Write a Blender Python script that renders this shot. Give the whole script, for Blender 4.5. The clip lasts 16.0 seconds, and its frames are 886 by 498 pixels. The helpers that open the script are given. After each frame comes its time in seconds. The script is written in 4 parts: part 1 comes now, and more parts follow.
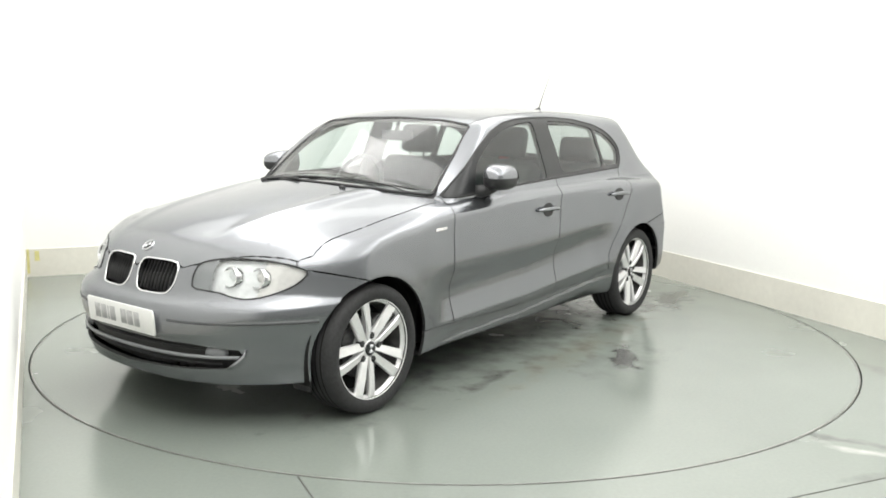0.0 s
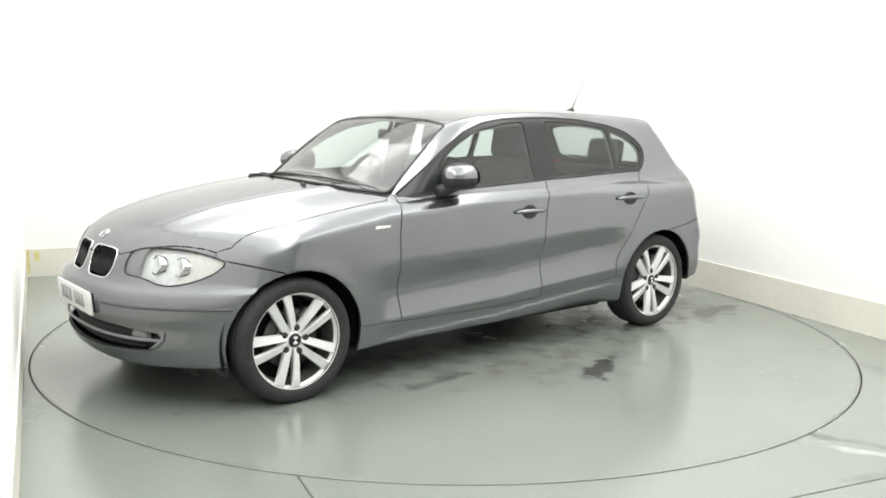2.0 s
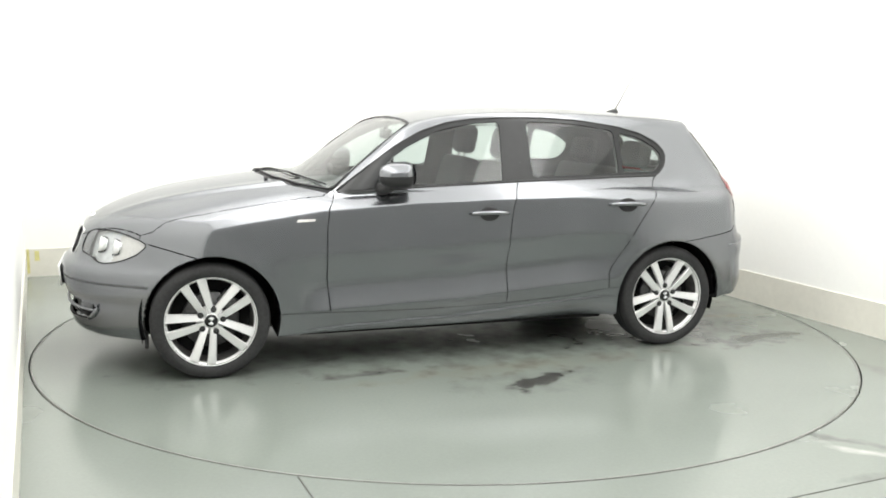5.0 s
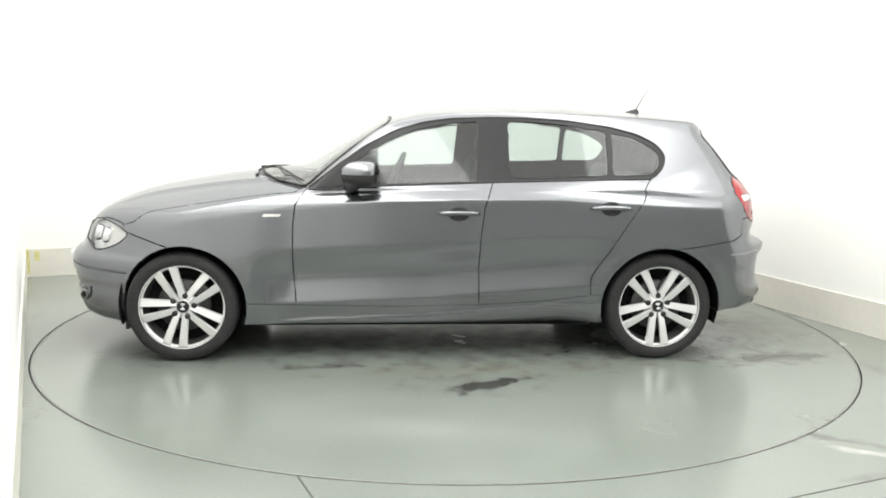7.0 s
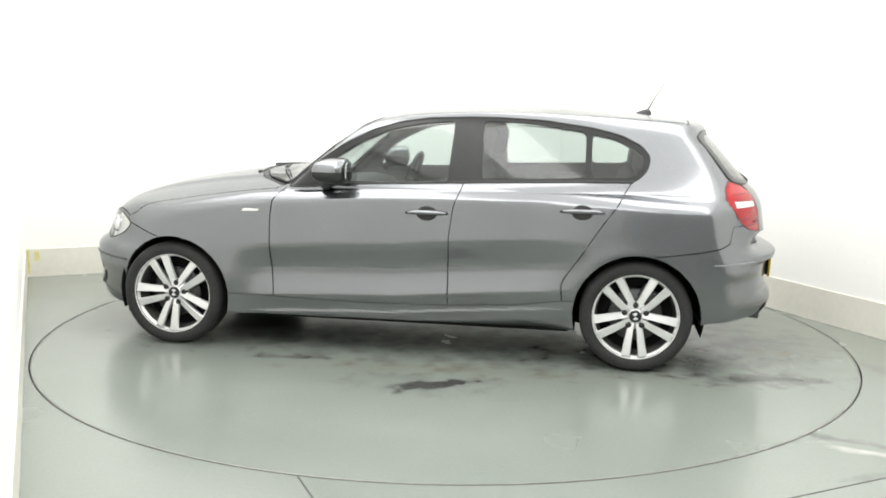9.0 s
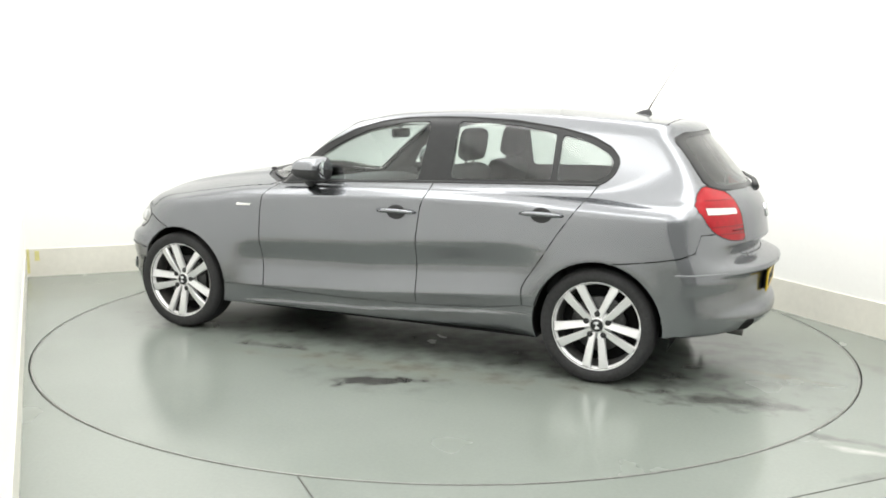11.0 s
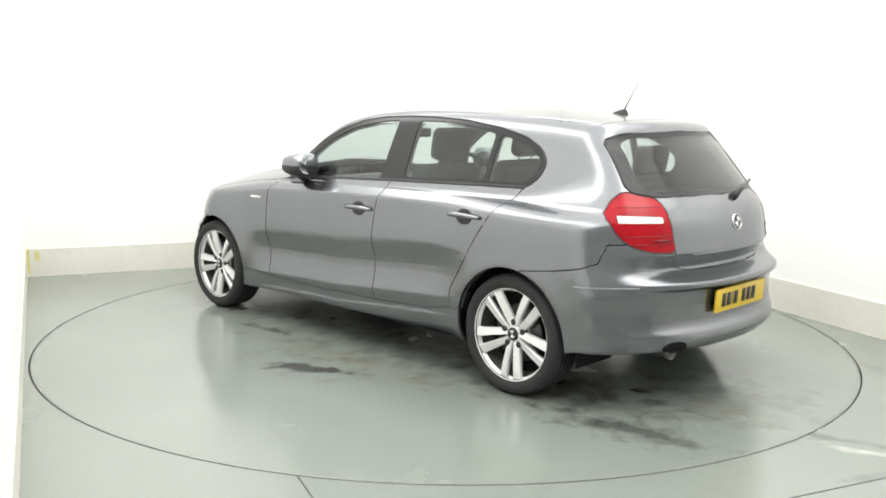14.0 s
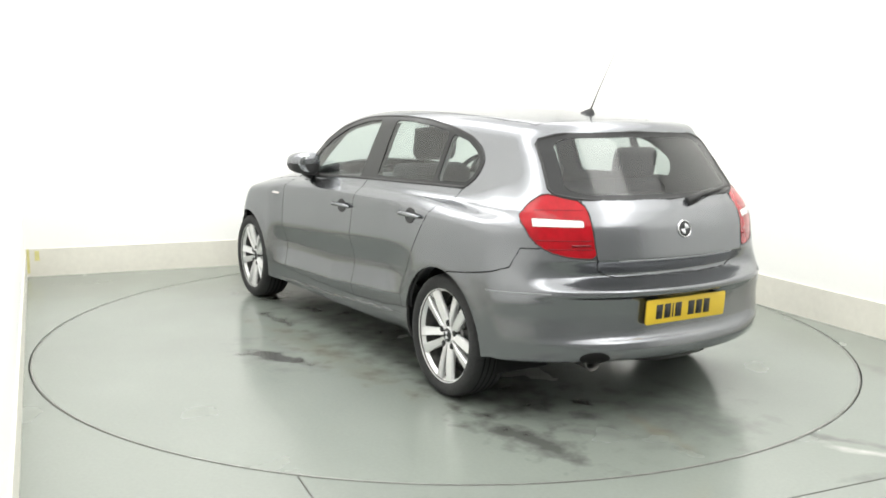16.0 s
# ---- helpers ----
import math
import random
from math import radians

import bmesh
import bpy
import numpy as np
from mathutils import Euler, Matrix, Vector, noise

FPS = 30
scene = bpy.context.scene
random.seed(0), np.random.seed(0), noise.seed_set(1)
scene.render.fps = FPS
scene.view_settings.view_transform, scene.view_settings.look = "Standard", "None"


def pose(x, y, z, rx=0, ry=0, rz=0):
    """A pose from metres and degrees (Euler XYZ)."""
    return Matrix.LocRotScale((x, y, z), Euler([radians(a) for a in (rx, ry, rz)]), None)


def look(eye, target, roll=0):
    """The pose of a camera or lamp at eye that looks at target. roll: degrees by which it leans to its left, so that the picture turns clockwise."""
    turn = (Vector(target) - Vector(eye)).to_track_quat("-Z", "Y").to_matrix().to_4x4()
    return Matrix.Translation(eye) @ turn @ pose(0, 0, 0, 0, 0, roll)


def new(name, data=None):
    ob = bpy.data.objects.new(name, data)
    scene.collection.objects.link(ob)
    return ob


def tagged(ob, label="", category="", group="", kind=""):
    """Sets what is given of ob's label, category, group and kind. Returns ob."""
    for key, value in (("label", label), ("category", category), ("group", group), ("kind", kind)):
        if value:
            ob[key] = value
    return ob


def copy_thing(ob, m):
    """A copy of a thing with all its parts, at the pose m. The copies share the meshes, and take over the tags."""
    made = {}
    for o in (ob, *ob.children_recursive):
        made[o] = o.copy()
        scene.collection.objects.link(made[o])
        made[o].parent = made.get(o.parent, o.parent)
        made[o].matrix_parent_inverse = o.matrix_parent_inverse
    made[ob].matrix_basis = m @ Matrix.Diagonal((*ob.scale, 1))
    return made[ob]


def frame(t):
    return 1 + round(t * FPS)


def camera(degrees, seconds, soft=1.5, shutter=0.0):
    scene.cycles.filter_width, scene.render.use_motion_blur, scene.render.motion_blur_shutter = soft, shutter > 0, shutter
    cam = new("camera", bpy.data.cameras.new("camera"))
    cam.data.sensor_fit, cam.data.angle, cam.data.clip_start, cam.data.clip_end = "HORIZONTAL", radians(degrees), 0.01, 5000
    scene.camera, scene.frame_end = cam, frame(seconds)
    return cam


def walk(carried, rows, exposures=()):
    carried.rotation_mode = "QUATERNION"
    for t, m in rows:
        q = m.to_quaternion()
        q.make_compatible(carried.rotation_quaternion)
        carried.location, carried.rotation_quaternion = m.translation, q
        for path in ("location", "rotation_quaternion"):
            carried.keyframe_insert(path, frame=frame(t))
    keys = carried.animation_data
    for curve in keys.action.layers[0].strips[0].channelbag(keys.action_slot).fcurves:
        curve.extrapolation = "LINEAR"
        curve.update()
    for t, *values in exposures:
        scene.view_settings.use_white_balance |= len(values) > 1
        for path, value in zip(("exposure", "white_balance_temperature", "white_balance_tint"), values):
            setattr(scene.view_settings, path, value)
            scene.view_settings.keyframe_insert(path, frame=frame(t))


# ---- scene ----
# The booth is turned against the line of sight; the turntable's centre is the origin.
EYE = (0.0, -5.653, 1.413)
cam = camera(52.4, 16.0, soft=1.75)
CAM_POSE = Matrix.Translation(EYE) @ pose(0, 0, 0, 0, 0, 0.237) @ pose(0, 0, 0, 90 - 9.046, 0, 0) @ pose(0, 0, 0, 0, 0, 0.925)
walk(cam, [(0, CAM_POSE), (16, CAM_POSE)])

# ---- world, lights, exposure ----
BOOTH = radians(24.5)
TURN = Matrix.Rotation(BOOTH, 4, "Z")
LEFT, RIGHT, BACK, FRONT, HIGH = -2.466, 2.462, 2.69, -5.6, 3.1
scene.view_settings.exposure = 0.42
world = bpy.data.worlds.new("studio_world")
scene.world = world
world.use_nodes = True
world.node_tree.nodes["Background"].inputs["Color"].default_value = (0.8, 0.85, 0.9, 1)
world.node_tree.nodes["Background"].inputs["Strength"].default_value = 0.05


def lamp(name, x, y, z, sx, sy, power, aim=None, colour=(1, 0.99, 0.965)):
    """An area lamp in the booth's own axes, shining down or towards aim."""
    data = bpy.data.lights.new(name, "AREA")
    data.shape, data.size, data.size_y, data.energy, data.color = "RECTANGLE", sx, sy, power, colour
    ob = new(name, data)
    m = look((x, y, z), aim) if aim else Matrix.Translation((x, y, z))
    ob.matrix_world = TURN @ m
    return ob


lamp("ceiling_panel_light", 0.0, -1.4, HIGH - 0.03, 4.8, 7.8, 150)
# unseen fill lamps added below the ceiling, turned to the foot of the walls
lamp("wall_fill_light", LEFT + 1.3, -1.7, HIGH - 0.2, 6.8, 1.2, 70, (LEFT, -1.7, 0.2))
lamp("wall_fill_light", RIGHT - 1.3, -1.9, HIGH - 0.2, 6.6, 1.2, 64, (RIGHT, -1.9, 0.2))
lamp("wall_fill_light", 0.0, BACK - 1.3, HIGH - 0.2, 4.0, 1.2, 22, (0.0, BACK, 0.2))

# ---- materials ----
def material(name, colour, rough=0.5, metal=0.0, coat=0.0, grain=0.0, size=40.0, bump=0.0, spec=0.5, wear=0.0, wear_size=2.0):
    """A procedural surface: base colour varied by fine grain and by broad wear, with relief."""
    m = bpy.data.materials.new(name)
    m.use_nodes = True
    nt = m.node_tree
    b = nt.nodes["Principled BSDF"]
    b.inputs["Base Color"].default_value = (*colour, 1)
    b.inputs["Roughness"].default_value = rough
    b.inputs["Metallic"].default_value = metal
    b.inputs["Coat Weight"].default_value = coat
    b.inputs["Coat Roughness"].default_value = 0.06
    b.inputs["Specular IOR Level"].default_value = spec
    co = nt.nodes.new("ShaderNodeTexCoord")
    last = None
    for scale, amount in ((size, grain), (wear_size, wear)):
        if not amount:
            continue
        n = nt.nodes.new("ShaderNodeTexNoise")
        n.inputs["Scale"].default_value, n.inputs["Detail"].default_value = scale, 5
        nt.links.new(co.outputs["Object"], n.inputs["Vector"])
        ramp = nt.nodes.new("ShaderNodeMapRange")
        ramp.inputs["From Min"].default_value, ramp.inputs["From Max"].default_value = 0.3, 0.7
        ramp.inputs["To Min"].default_value, ramp.inputs["To Max"].default_value = 1 - amount, 1 + amount
        nt.links.new(n.outputs["Fac"], ramp.inputs["Value"])
        mix = nt.nodes.new("ShaderNodeMix")
        mix.data_type, mix.blend_type = "RGBA", "MULTIPLY"
        mix.inputs["Factor"].default_value = 1
        if last:
            nt.links.new(last, mix.inputs[6])
        else:
            mix.inputs[6].default_value = (*colour, 1)
        nt.links.new(ramp.outputs["Result"], mix.inputs[7])
        last = mix.outputs[2]
        if bump and scale == size:
            bn = nt.nodes.new("ShaderNodeBump")
            bn.inputs["Strength"].default_value, bn.inputs["Distance"].default_value = bump, 0.01
            nt.links.new(n.outputs["Fac"], bn.inputs["Height"])
            nt.links.new(bn.outputs["Normal"], b.inputs["Normal"])
    if last:
        nt.links.new(last, b.inputs["Base Color"])
    return m


def glass(name, tint=(0.8, 0.86, 0.84), rough=0.0, face=0.07):
    """Thin glazing: tinted see-through with a true glossy face."""
    m = bpy.data.materials.new(name)
    m.use_nodes = True
    nt = m.node_tree
    nt.nodes.remove(nt.nodes["Principled BSDF"])
    tr = nt.nodes.new("ShaderNodeBsdfTransparent")
    tr.inputs["Color"].default_value = (*tint, 1)
    gl = nt.nodes.new("ShaderNodeBsdfGlossy")
    gl.inputs["Roughness"].default_value = rough
    fr = nt.nodes.new("ShaderNodeLayerWeight")
    fr.inputs["Blend"].default_value = 0.5
    po = nt.nodes.new("ShaderNodeMath")
    po.operation = "POWER"
    po.inputs[1].default_value = 4.5
    nt.links.new(fr.outputs["Facing"], po.inputs[0])
    ma = nt.nodes.new("ShaderNodeMath")
    ma.operation = "MULTIPLY_ADD"
    ma.inputs[1].default_value, ma.inputs[2].default_value = 0.92, face
    nt.links.new(po.outputs[0], ma.inputs[0])
    mx = nt.nodes.new("ShaderNodeMixShader")
    nt.links.new(ma.outputs[0], mx.inputs["Fac"])
    nt.links.new(tr.outputs[0], mx.inputs[1])
    nt.links.new(gl.outputs[0], mx.inputs[2])
    nt.links.new(mx.outputs[0], nt.nodes["Material Output"].inputs["Surface"])
    return m


def floor_paint(name, marks):
    """Grey-green worn floor paint, damp and glossy in streaks. stains: (x, y, size x, size y, strength) in the thing's own space."""
    m = material(name, (0.206, 0.230, 0.206), rough=0.28, grain=0.03, size=60, wear=0.06, wear_size=0.9, bump=0.02, spec=0.75)
    nt = m.node_tree
    b = nt.nodes["Principled BSDF"]
    last = b.inputs["Base Color"].links[0].from_socket
    co = nt.nodes.new("ShaderNodeTexCoord")
    wob = nt.nodes.new("ShaderNodeTexNoise")
    wob.inputs["Scale"].default_value, wob.inputs["Detail"].default_value = 7, 6
    nt.links.new(co.outputs["Object"], wob.inputs["Vector"])
    rmix = nt.nodes.new("ShaderNodeMapRange")
    rmix.inputs["From Min"].default_value, rmix.inputs["From Max"].default_value = 0.35, 0.7
    rmix.inputs["To Min"].default_value, rmix.inputs["To Max"].default_value = 0.14, 0.29
    streak = nt.nodes.new("ShaderNodeTexNoise")
    streak.inputs["Scale"].default_value, streak.inputs["Detail"].default_value = 1.4, 4
    nt.links.new(co.outputs["Object"], streak.inputs["Vector"])
    nt.links.new(streak.outputs["Fac"], rmix.inputs["Value"])
    nt.links.new(rmix.outputs["Result"], b.inputs["Roughness"])
    for x, y, sx, sy, turn, strength, soft, shade in marks:
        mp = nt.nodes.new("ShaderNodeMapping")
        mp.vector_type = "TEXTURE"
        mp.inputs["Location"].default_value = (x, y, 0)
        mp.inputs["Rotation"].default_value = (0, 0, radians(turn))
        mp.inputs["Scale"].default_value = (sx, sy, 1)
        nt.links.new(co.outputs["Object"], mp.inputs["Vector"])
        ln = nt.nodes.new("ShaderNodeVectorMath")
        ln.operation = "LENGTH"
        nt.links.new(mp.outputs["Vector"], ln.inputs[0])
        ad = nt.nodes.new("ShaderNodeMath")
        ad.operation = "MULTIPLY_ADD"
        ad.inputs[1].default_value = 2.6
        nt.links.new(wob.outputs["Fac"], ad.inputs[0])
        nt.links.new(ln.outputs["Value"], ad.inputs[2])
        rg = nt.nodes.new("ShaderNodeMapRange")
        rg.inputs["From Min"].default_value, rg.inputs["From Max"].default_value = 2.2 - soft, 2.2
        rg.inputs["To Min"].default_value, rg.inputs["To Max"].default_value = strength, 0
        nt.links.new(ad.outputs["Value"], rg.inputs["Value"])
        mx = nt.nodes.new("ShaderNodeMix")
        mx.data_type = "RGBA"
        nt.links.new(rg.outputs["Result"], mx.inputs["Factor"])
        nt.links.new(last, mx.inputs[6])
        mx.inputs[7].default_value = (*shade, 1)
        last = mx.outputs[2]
    nt.links.new(last, b.inputs["Base Color"])
    return m


# ---- mesh helpers ----
def mesh_of(name, verts, faces, mats, smooth=True):
    me = bpy.data.meshes.new(name)
    me.from_pydata([tuple(v) for v in verts], [], faces)
    for m in mats if isinstance(mats, (list, tuple)) else [mats]:
        me.materials.append(m)
    me.polygons.foreach_set("use_smooth", [smooth] * len(me.polygons))
    me.update()
    return me


def part(name, bm, mat, parent=None, label="", smooth=True):
    """One mesh object from a bmesh, under a thing or a part."""
    me = bpy.data.meshes.new(name)
    bm.to_mesh(me)
    bm.free()
    me.materials.append(mat)
    me.polygons.foreach_set("use_smooth", [smooth] * len(me.polygons))
    ob = new(name, me)
    if parent:
        ob.parent = parent
    return tagged(ob, label)


def box(bm, x0, x1, y0, y1, z0, z1, bevel=0.0, seg=2):
    """A box between the given bounds, its edges rounded."""
    r = bmesh.ops.create_cube(bm, size=1, matrix=Matrix.Translation(((x0 + x1) / 2, (y0 + y1) / 2, (z0 + z1) / 2)) @ Matrix.Diagonal((x1 - x0, y1 - y0, z1 - z0, 1)))
    if bevel:
        es = list({e for v in r["verts"] for e in v.link_edges})
        bmesh.ops.bevel(bm, geom=es, offset=bevel, segments=seg, profile=0.5, affect="EDGES")
    return bm


def lathe(bm, profile, steps=64, axis="y", centre=(0, 0, 0), closed=False):
    """Turn a profile of (radius, along) about an axis."""
    rings = []
    for r, h in profile:
        ring = []
        for i in range(steps):
            a = 2 * math.pi * i / steps
            p = (r * math.cos(a), h, r * math.sin(a)) if axis == "y" else (r * math.cos(a), r * math.sin(a), h) if axis == "z" else (h, r * math.cos(a), r * math.sin(a))
            ring.append(bm.verts.new(Vector(centre) + Vector(p)))
        rings.append(ring)
    pairs = list(zip(rings, rings[1:])) + ([(rings[-1], rings[0])] if closed else [])
    for a, b in pairs:
        for i in range(steps):
            j = (i + 1) % steps
            bm.faces.new((a[i], a[j], b[j], b[i]))
    return bm


def tube(bm, points, radius, steps=8):
    """A round bar along points; radius may be a list."""
    pts = [Vector(p) for p in points]
    rs = radius if isinstance(radius, (list, tuple)) else [radius] * len(pts)
    rings = []
    for i, p in enumerate(pts):
        d = (pts[min(i + 1, len(pts) - 1)] - pts[max(i - 1, 0)]).normalized()
        s = d.cross(Vector((0, 0, 1)) if abs(d.z) < 0.9 else Vector((1, 0, 0))).normalized()
        u = s.cross(d)
        rings.append([bm.verts.new(p + rs[i] * (math.cos(a) * s + math.sin(a) * u)) for a in (2 * math.pi * k / steps for k in range(steps))])
    for a, b in zip(rings, rings[1:]):
        for i in range(steps):
            bm.faces.new((a[i], a[(i + 1) % steps], b[(i + 1) % steps], b[i]))
    bm.faces.new(rings[0][::-1]), bm.faces.new(rings[-1])
    return bm


def slab(bm, outline, thick, m=None, bevel=0.0):
    """A plate with a 2D outline, its face at z = 0 and thick below it, then placed by m."""
    top = [bm.verts.new((x, y, 0)) for x, y in outline]
    low = [bm.verts.new((x, y, -thick)) for x, y in outline]
    n = len(top)
    f = bm.faces.new(top)
    bm.faces.new(low[::-1])
    for i in range(n):
        bm.faces.new((top[i], low[i], low[(i + 1) % n], top[(i + 1) % n]))
    if bevel:
        bmesh.ops.bevel(bm, geom=list(f.edges), offset=bevel, segments=2, profile=0.5, affect="EDGES")
    if m:
        bmesh.ops.transform(bm, matrix=m, verts=[v for v in bm.verts if v.is_valid])
    return bm


# ---- the booth ----
white = material("white_wall_paint", (0.86, 0.86, 0.84), rough=0.6, grain=0.008, size=30, wear=0.012, wear_size=0.8)
cream = material("cream_skirting_paint", (0.68, 0.665, 0.60), rough=0.45, grain=0.03, size=25, wear=0.06, wear_size=1.5)
ceiling_paint = material("ceiling_paint", (0.8, 0.8, 0.79), rough=0.7, grain=0.01)
grey_wall = material("grey_wall_paint", (0.30, 0.305, 0.305), rough=0.6, grain=0.03, size=12, wear=0.05)
pit = material("pit_black", (0.012, 0.012, 0.012), rough=0.85, grain=0.1, spec=0.15)
RADIUS = 2.443


def in_booth(ob):
    ob.matrix_world = TURN
    return ob


def build_booth():
    def wall(name, bounds, label, mat=white):
        bm = box(bmesh.new(), *bounds)
        ob = part(name, bm, mat, smooth=False)
        in_booth(ob)
        return tagged(ob, label, "wall", kind="structure")
    wall("wall_north", (LEFT - 0.15, RIGHT + 0.15, BACK + 0.012, BACK + 0.16, 0, HIGH), "smooth white painted studio wall behind the turntable")
    wall("wall_west", (LEFT - 0.15, LEFT - 0.012, FRONT, BACK + 0.012, 0, HIGH), "smooth white painted studio side wall")
    wall("wall_east", (RIGHT + 0.012, RIGHT + 0.15, FRONT, BACK + 0.012, 0, HIGH), "smooth white painted studio side wall")
    wall("ceiling", (LEFT - 0.15, RIGHT + 0.15, FRONT - 0.15, BACK + 0.16, HIGH, HIGH + 0.1), "white painted booth ceiling with light panels", ceiling_paint)
    for name, b in (("baseboard_north", (LEFT, RIGHT, BACK, BACK + 0.012, 0.0, 0.225)),
                    ("baseboard_west", (LEFT - 0.012, LEFT, FRONT, BACK + 0.012, 0.0, 0.225)),
                    ("baseboard_east", (RIGHT, RIGHT + 0.012, FRONT, BACK + 0.012, 0.0, 0.225))):
        ob = in_booth(part(name, box(bmesh.new(), *b), cream, smooth=False))
        tagged(ob, "cream painted skirting board, slightly scuffed", "skirting board", kind="structure")
    # Thin yellow slips stand for the yellow stain on the skirting.
    tape = material("mark_yellow", (0.62, 0.58, 0.25), rough=0.5, grain=0.1, size=40)
    for b in ((LEFT + 0.002, LEFT + 0.022, BACK - 0.0015, BACK, 0.03, 0.225), (LEFT + 0.06, LEFT + 0.095, BACK - 0.0015, BACK, 0.13, 0.21)):
        tagged(in_booth(part("yellow_mark", box(bmesh.new(), *b), tape, smooth=False)), "short yellow mark on the skirting board", "tape", "tape strips")
    # Unseen stand-in wall; its grey darkens what the car's side reflects.
    wall("added_wall_south", (LEFT - 0.15, RIGHT + 0.15, FRONT - 0.15, FRONT, 0, HIGH), "unseen plain grey wall added behind the camera", grey_wall)
    # floor sheet with the round opening of the turntable
    bm = bmesh.new()
    n = 256
    ring = [bm.verts.new(((RADIUS + 0.003) * math.cos(2 * math.pi * i / n), (RADIUS + 0.003) * math.sin(2 * math.pi * i / n), 0)) for i in range(n)]
    low = [bm.verts.new((v.co.x, v.co.y, -0.08)) for v in ring]
    far = []
    for i in range(n):
        a = 2 * math.pi * i / n
        c, s = math.cos(a), math.sin(a)
        k = 13 / max(abs(c), abs(s))
        far.append(bm.verts.new((k * c, k * s, 0)))
    for i in range(n):
        j = (i + 1) % n
        bm.faces.new((ring[i], far[i], far[j], ring[j]))
        bm.faces.new((low[i], ring[i], ring[j], low[j]))
    bm.faces.new(low)
    floor = part("floor", bm, floor_paint("worn_grey_floor_paint", FLOOR_MARKS), smooth=False)
    groove = material("dark_floor_joint", (0.06, 0.06, 0.055), rough=0.8, grain=0.1)
    for b in ((LEFT, RIGHT, -2.813, -2.807, -0.002, 0.0012), (-1.498, -1.492, -2.807, -1.936, -0.002, 0.0012)):
        j = part("floor_joint", box(bmesh.new(), *b), groove, floor, smooth=False)
        j.matrix_world = TURN
    tagged(floor, "glossy worn grey-green painted concrete floor", "floor", kind="structure")


# The palest tone paints a wet patch's sheen into the floor colour.
DARK_TONE, MUD, PAINTED_SHEEN = (0.045, 0.044, 0.042), (0.20, 0.17, 0.11), (0.62, 0.62, 0.58)
# Dark streaks, one of them along the foot of the east wall.
FLOOR_MARKS = [(1.9, -2.2, 0.5, 0.05, 22, 0.35, 0.8, DARK_TONE), (1.75, -1.9, 0.30, 0.05, -28, 0.5, 0.8, DARK_TONE), (1.77, -2.02, 0.22, 0.05, -30, 0.5, 0.9, PAINTED_SHEEN), (2.5, -1.0, 0.6, 0.10, 110, 0.3, 1.2, DARK_TONE),
                (2.3, 0.9, 1.2, 0.10, 114, 0.35, 1.2, DARK_TONE)]
# Grime stains, mud bands, and broad soft dark patches under the car.
TABLE_MARKS = [(0.10, -1.2, 0.25, 0.09, 14, 0.9, 0.45, DARK_TONE), (0.0, -1.27, 0.14, 0.05, 60, 0.8, 0.5, DARK_TONE), (0.22, -1.13, 0.10, 0.04, -40, 0.8, 0.5, DARK_TONE), (0.1, -1.2, 0.5, 0.25, 10, 0.35, 1.2, DARK_TONE), (0.1, -0.92, 1.4, 0.16, 2, 0.42, 1.4, MUD), (1.85, -0.76, 0.52, 0.15, 11, 0.75, 0.7, DARK_TONE),
                (1.57, -0.24, 0.09, 0.03, 20, 0.7, 0.5, DARK_TONE), (1.3, -0.5, 0.75, 0.32, 0, 0.75, 1.3, DARK_TONE), (0.2, -0.4, 1.7, 0.6, 0, 0.75, 1.4, DARK_TONE), (-1.4, -0.6, 0.6, 0.25, 0, 0.45, 1.2, DARK_TONE), (-0.75, -0.86, 0.4, 0.06, 6, 0.6, 0.8, DARK_TONE), (1.9, -0.05, 0.55, 0.55, 0, 0.6, 1.4, DARK_TONE), (2.0, -0.2, 0.35, 0.06, -10, 0.4, 0.9, MUD)]


def build_turntable():
    bm = lathe(bmesh.new(), [(0.001, 0), (0.6, 0), (1.4, 0), (RADIUS - 0.008, 0), (RADIUS - 0.004, -0.004), (RADIUS - 0.004, -0.06)], 256, "z")
    ob = part("turntable", bm, floor_paint("worn_grey_turntable_paint", TABLE_MARKS), smooth=False)
    ring = lathe(bmesh.new(), [(RADIUS - 0.014, 0.0), (RADIUS - 0.014, 0.0012), (RADIUS - 0.006, 0.0012), (RADIUS - 0.0045, -0.002)], 256, "z")
    part("edge_ring", ring, material("worn_edge_steel", (0.24, 0.245, 0.23), rough=0.4, metal=0.5, grain=0.1, size=20), ob, "thin worn steel edging", smooth=False)
    return tagged(ob, "round grey-green painted car turntable flush with the floor, stained", "turntable")


build_booth()
turntable = build_turntable()

# ---- the car's form ----
# Car space: x to the rear from the middle of the wheelbase, y to the far side, z up from the floor.
def curve(x, table):
    """A smooth (monotone cubic) curve through a short table of stations."""
    xs, ys = np.array(table[0::2], np.float32), np.array(table[1::2], np.float32)
    d = np.diff(ys) / np.diff(xs)
    m = np.concatenate([[d[0]], np.where(d[:-1] * d[1:] > 0, 2 * d[:-1] * d[1:] / (d[:-1] + d[1:] + 1e-12), 0), [d[-1]]]).astype(np.float32)
    x = np.clip(x, xs[0], xs[-1])
    i = np.clip(np.searchsorted(xs, x) - 1, 0, len(xs) - 2)
    h = (xs[1:] - xs[:-1])[i]
    t = (x - xs[i]) / h
    return ys[i] * (1 + 2 * t) * (1 - t) ** 2 + m[i] * h * t * (1 - t) ** 2 + ys[i + 1] * t * t * (3 - 2 * t) + m[i + 1] * h * t * t * (t - 1)


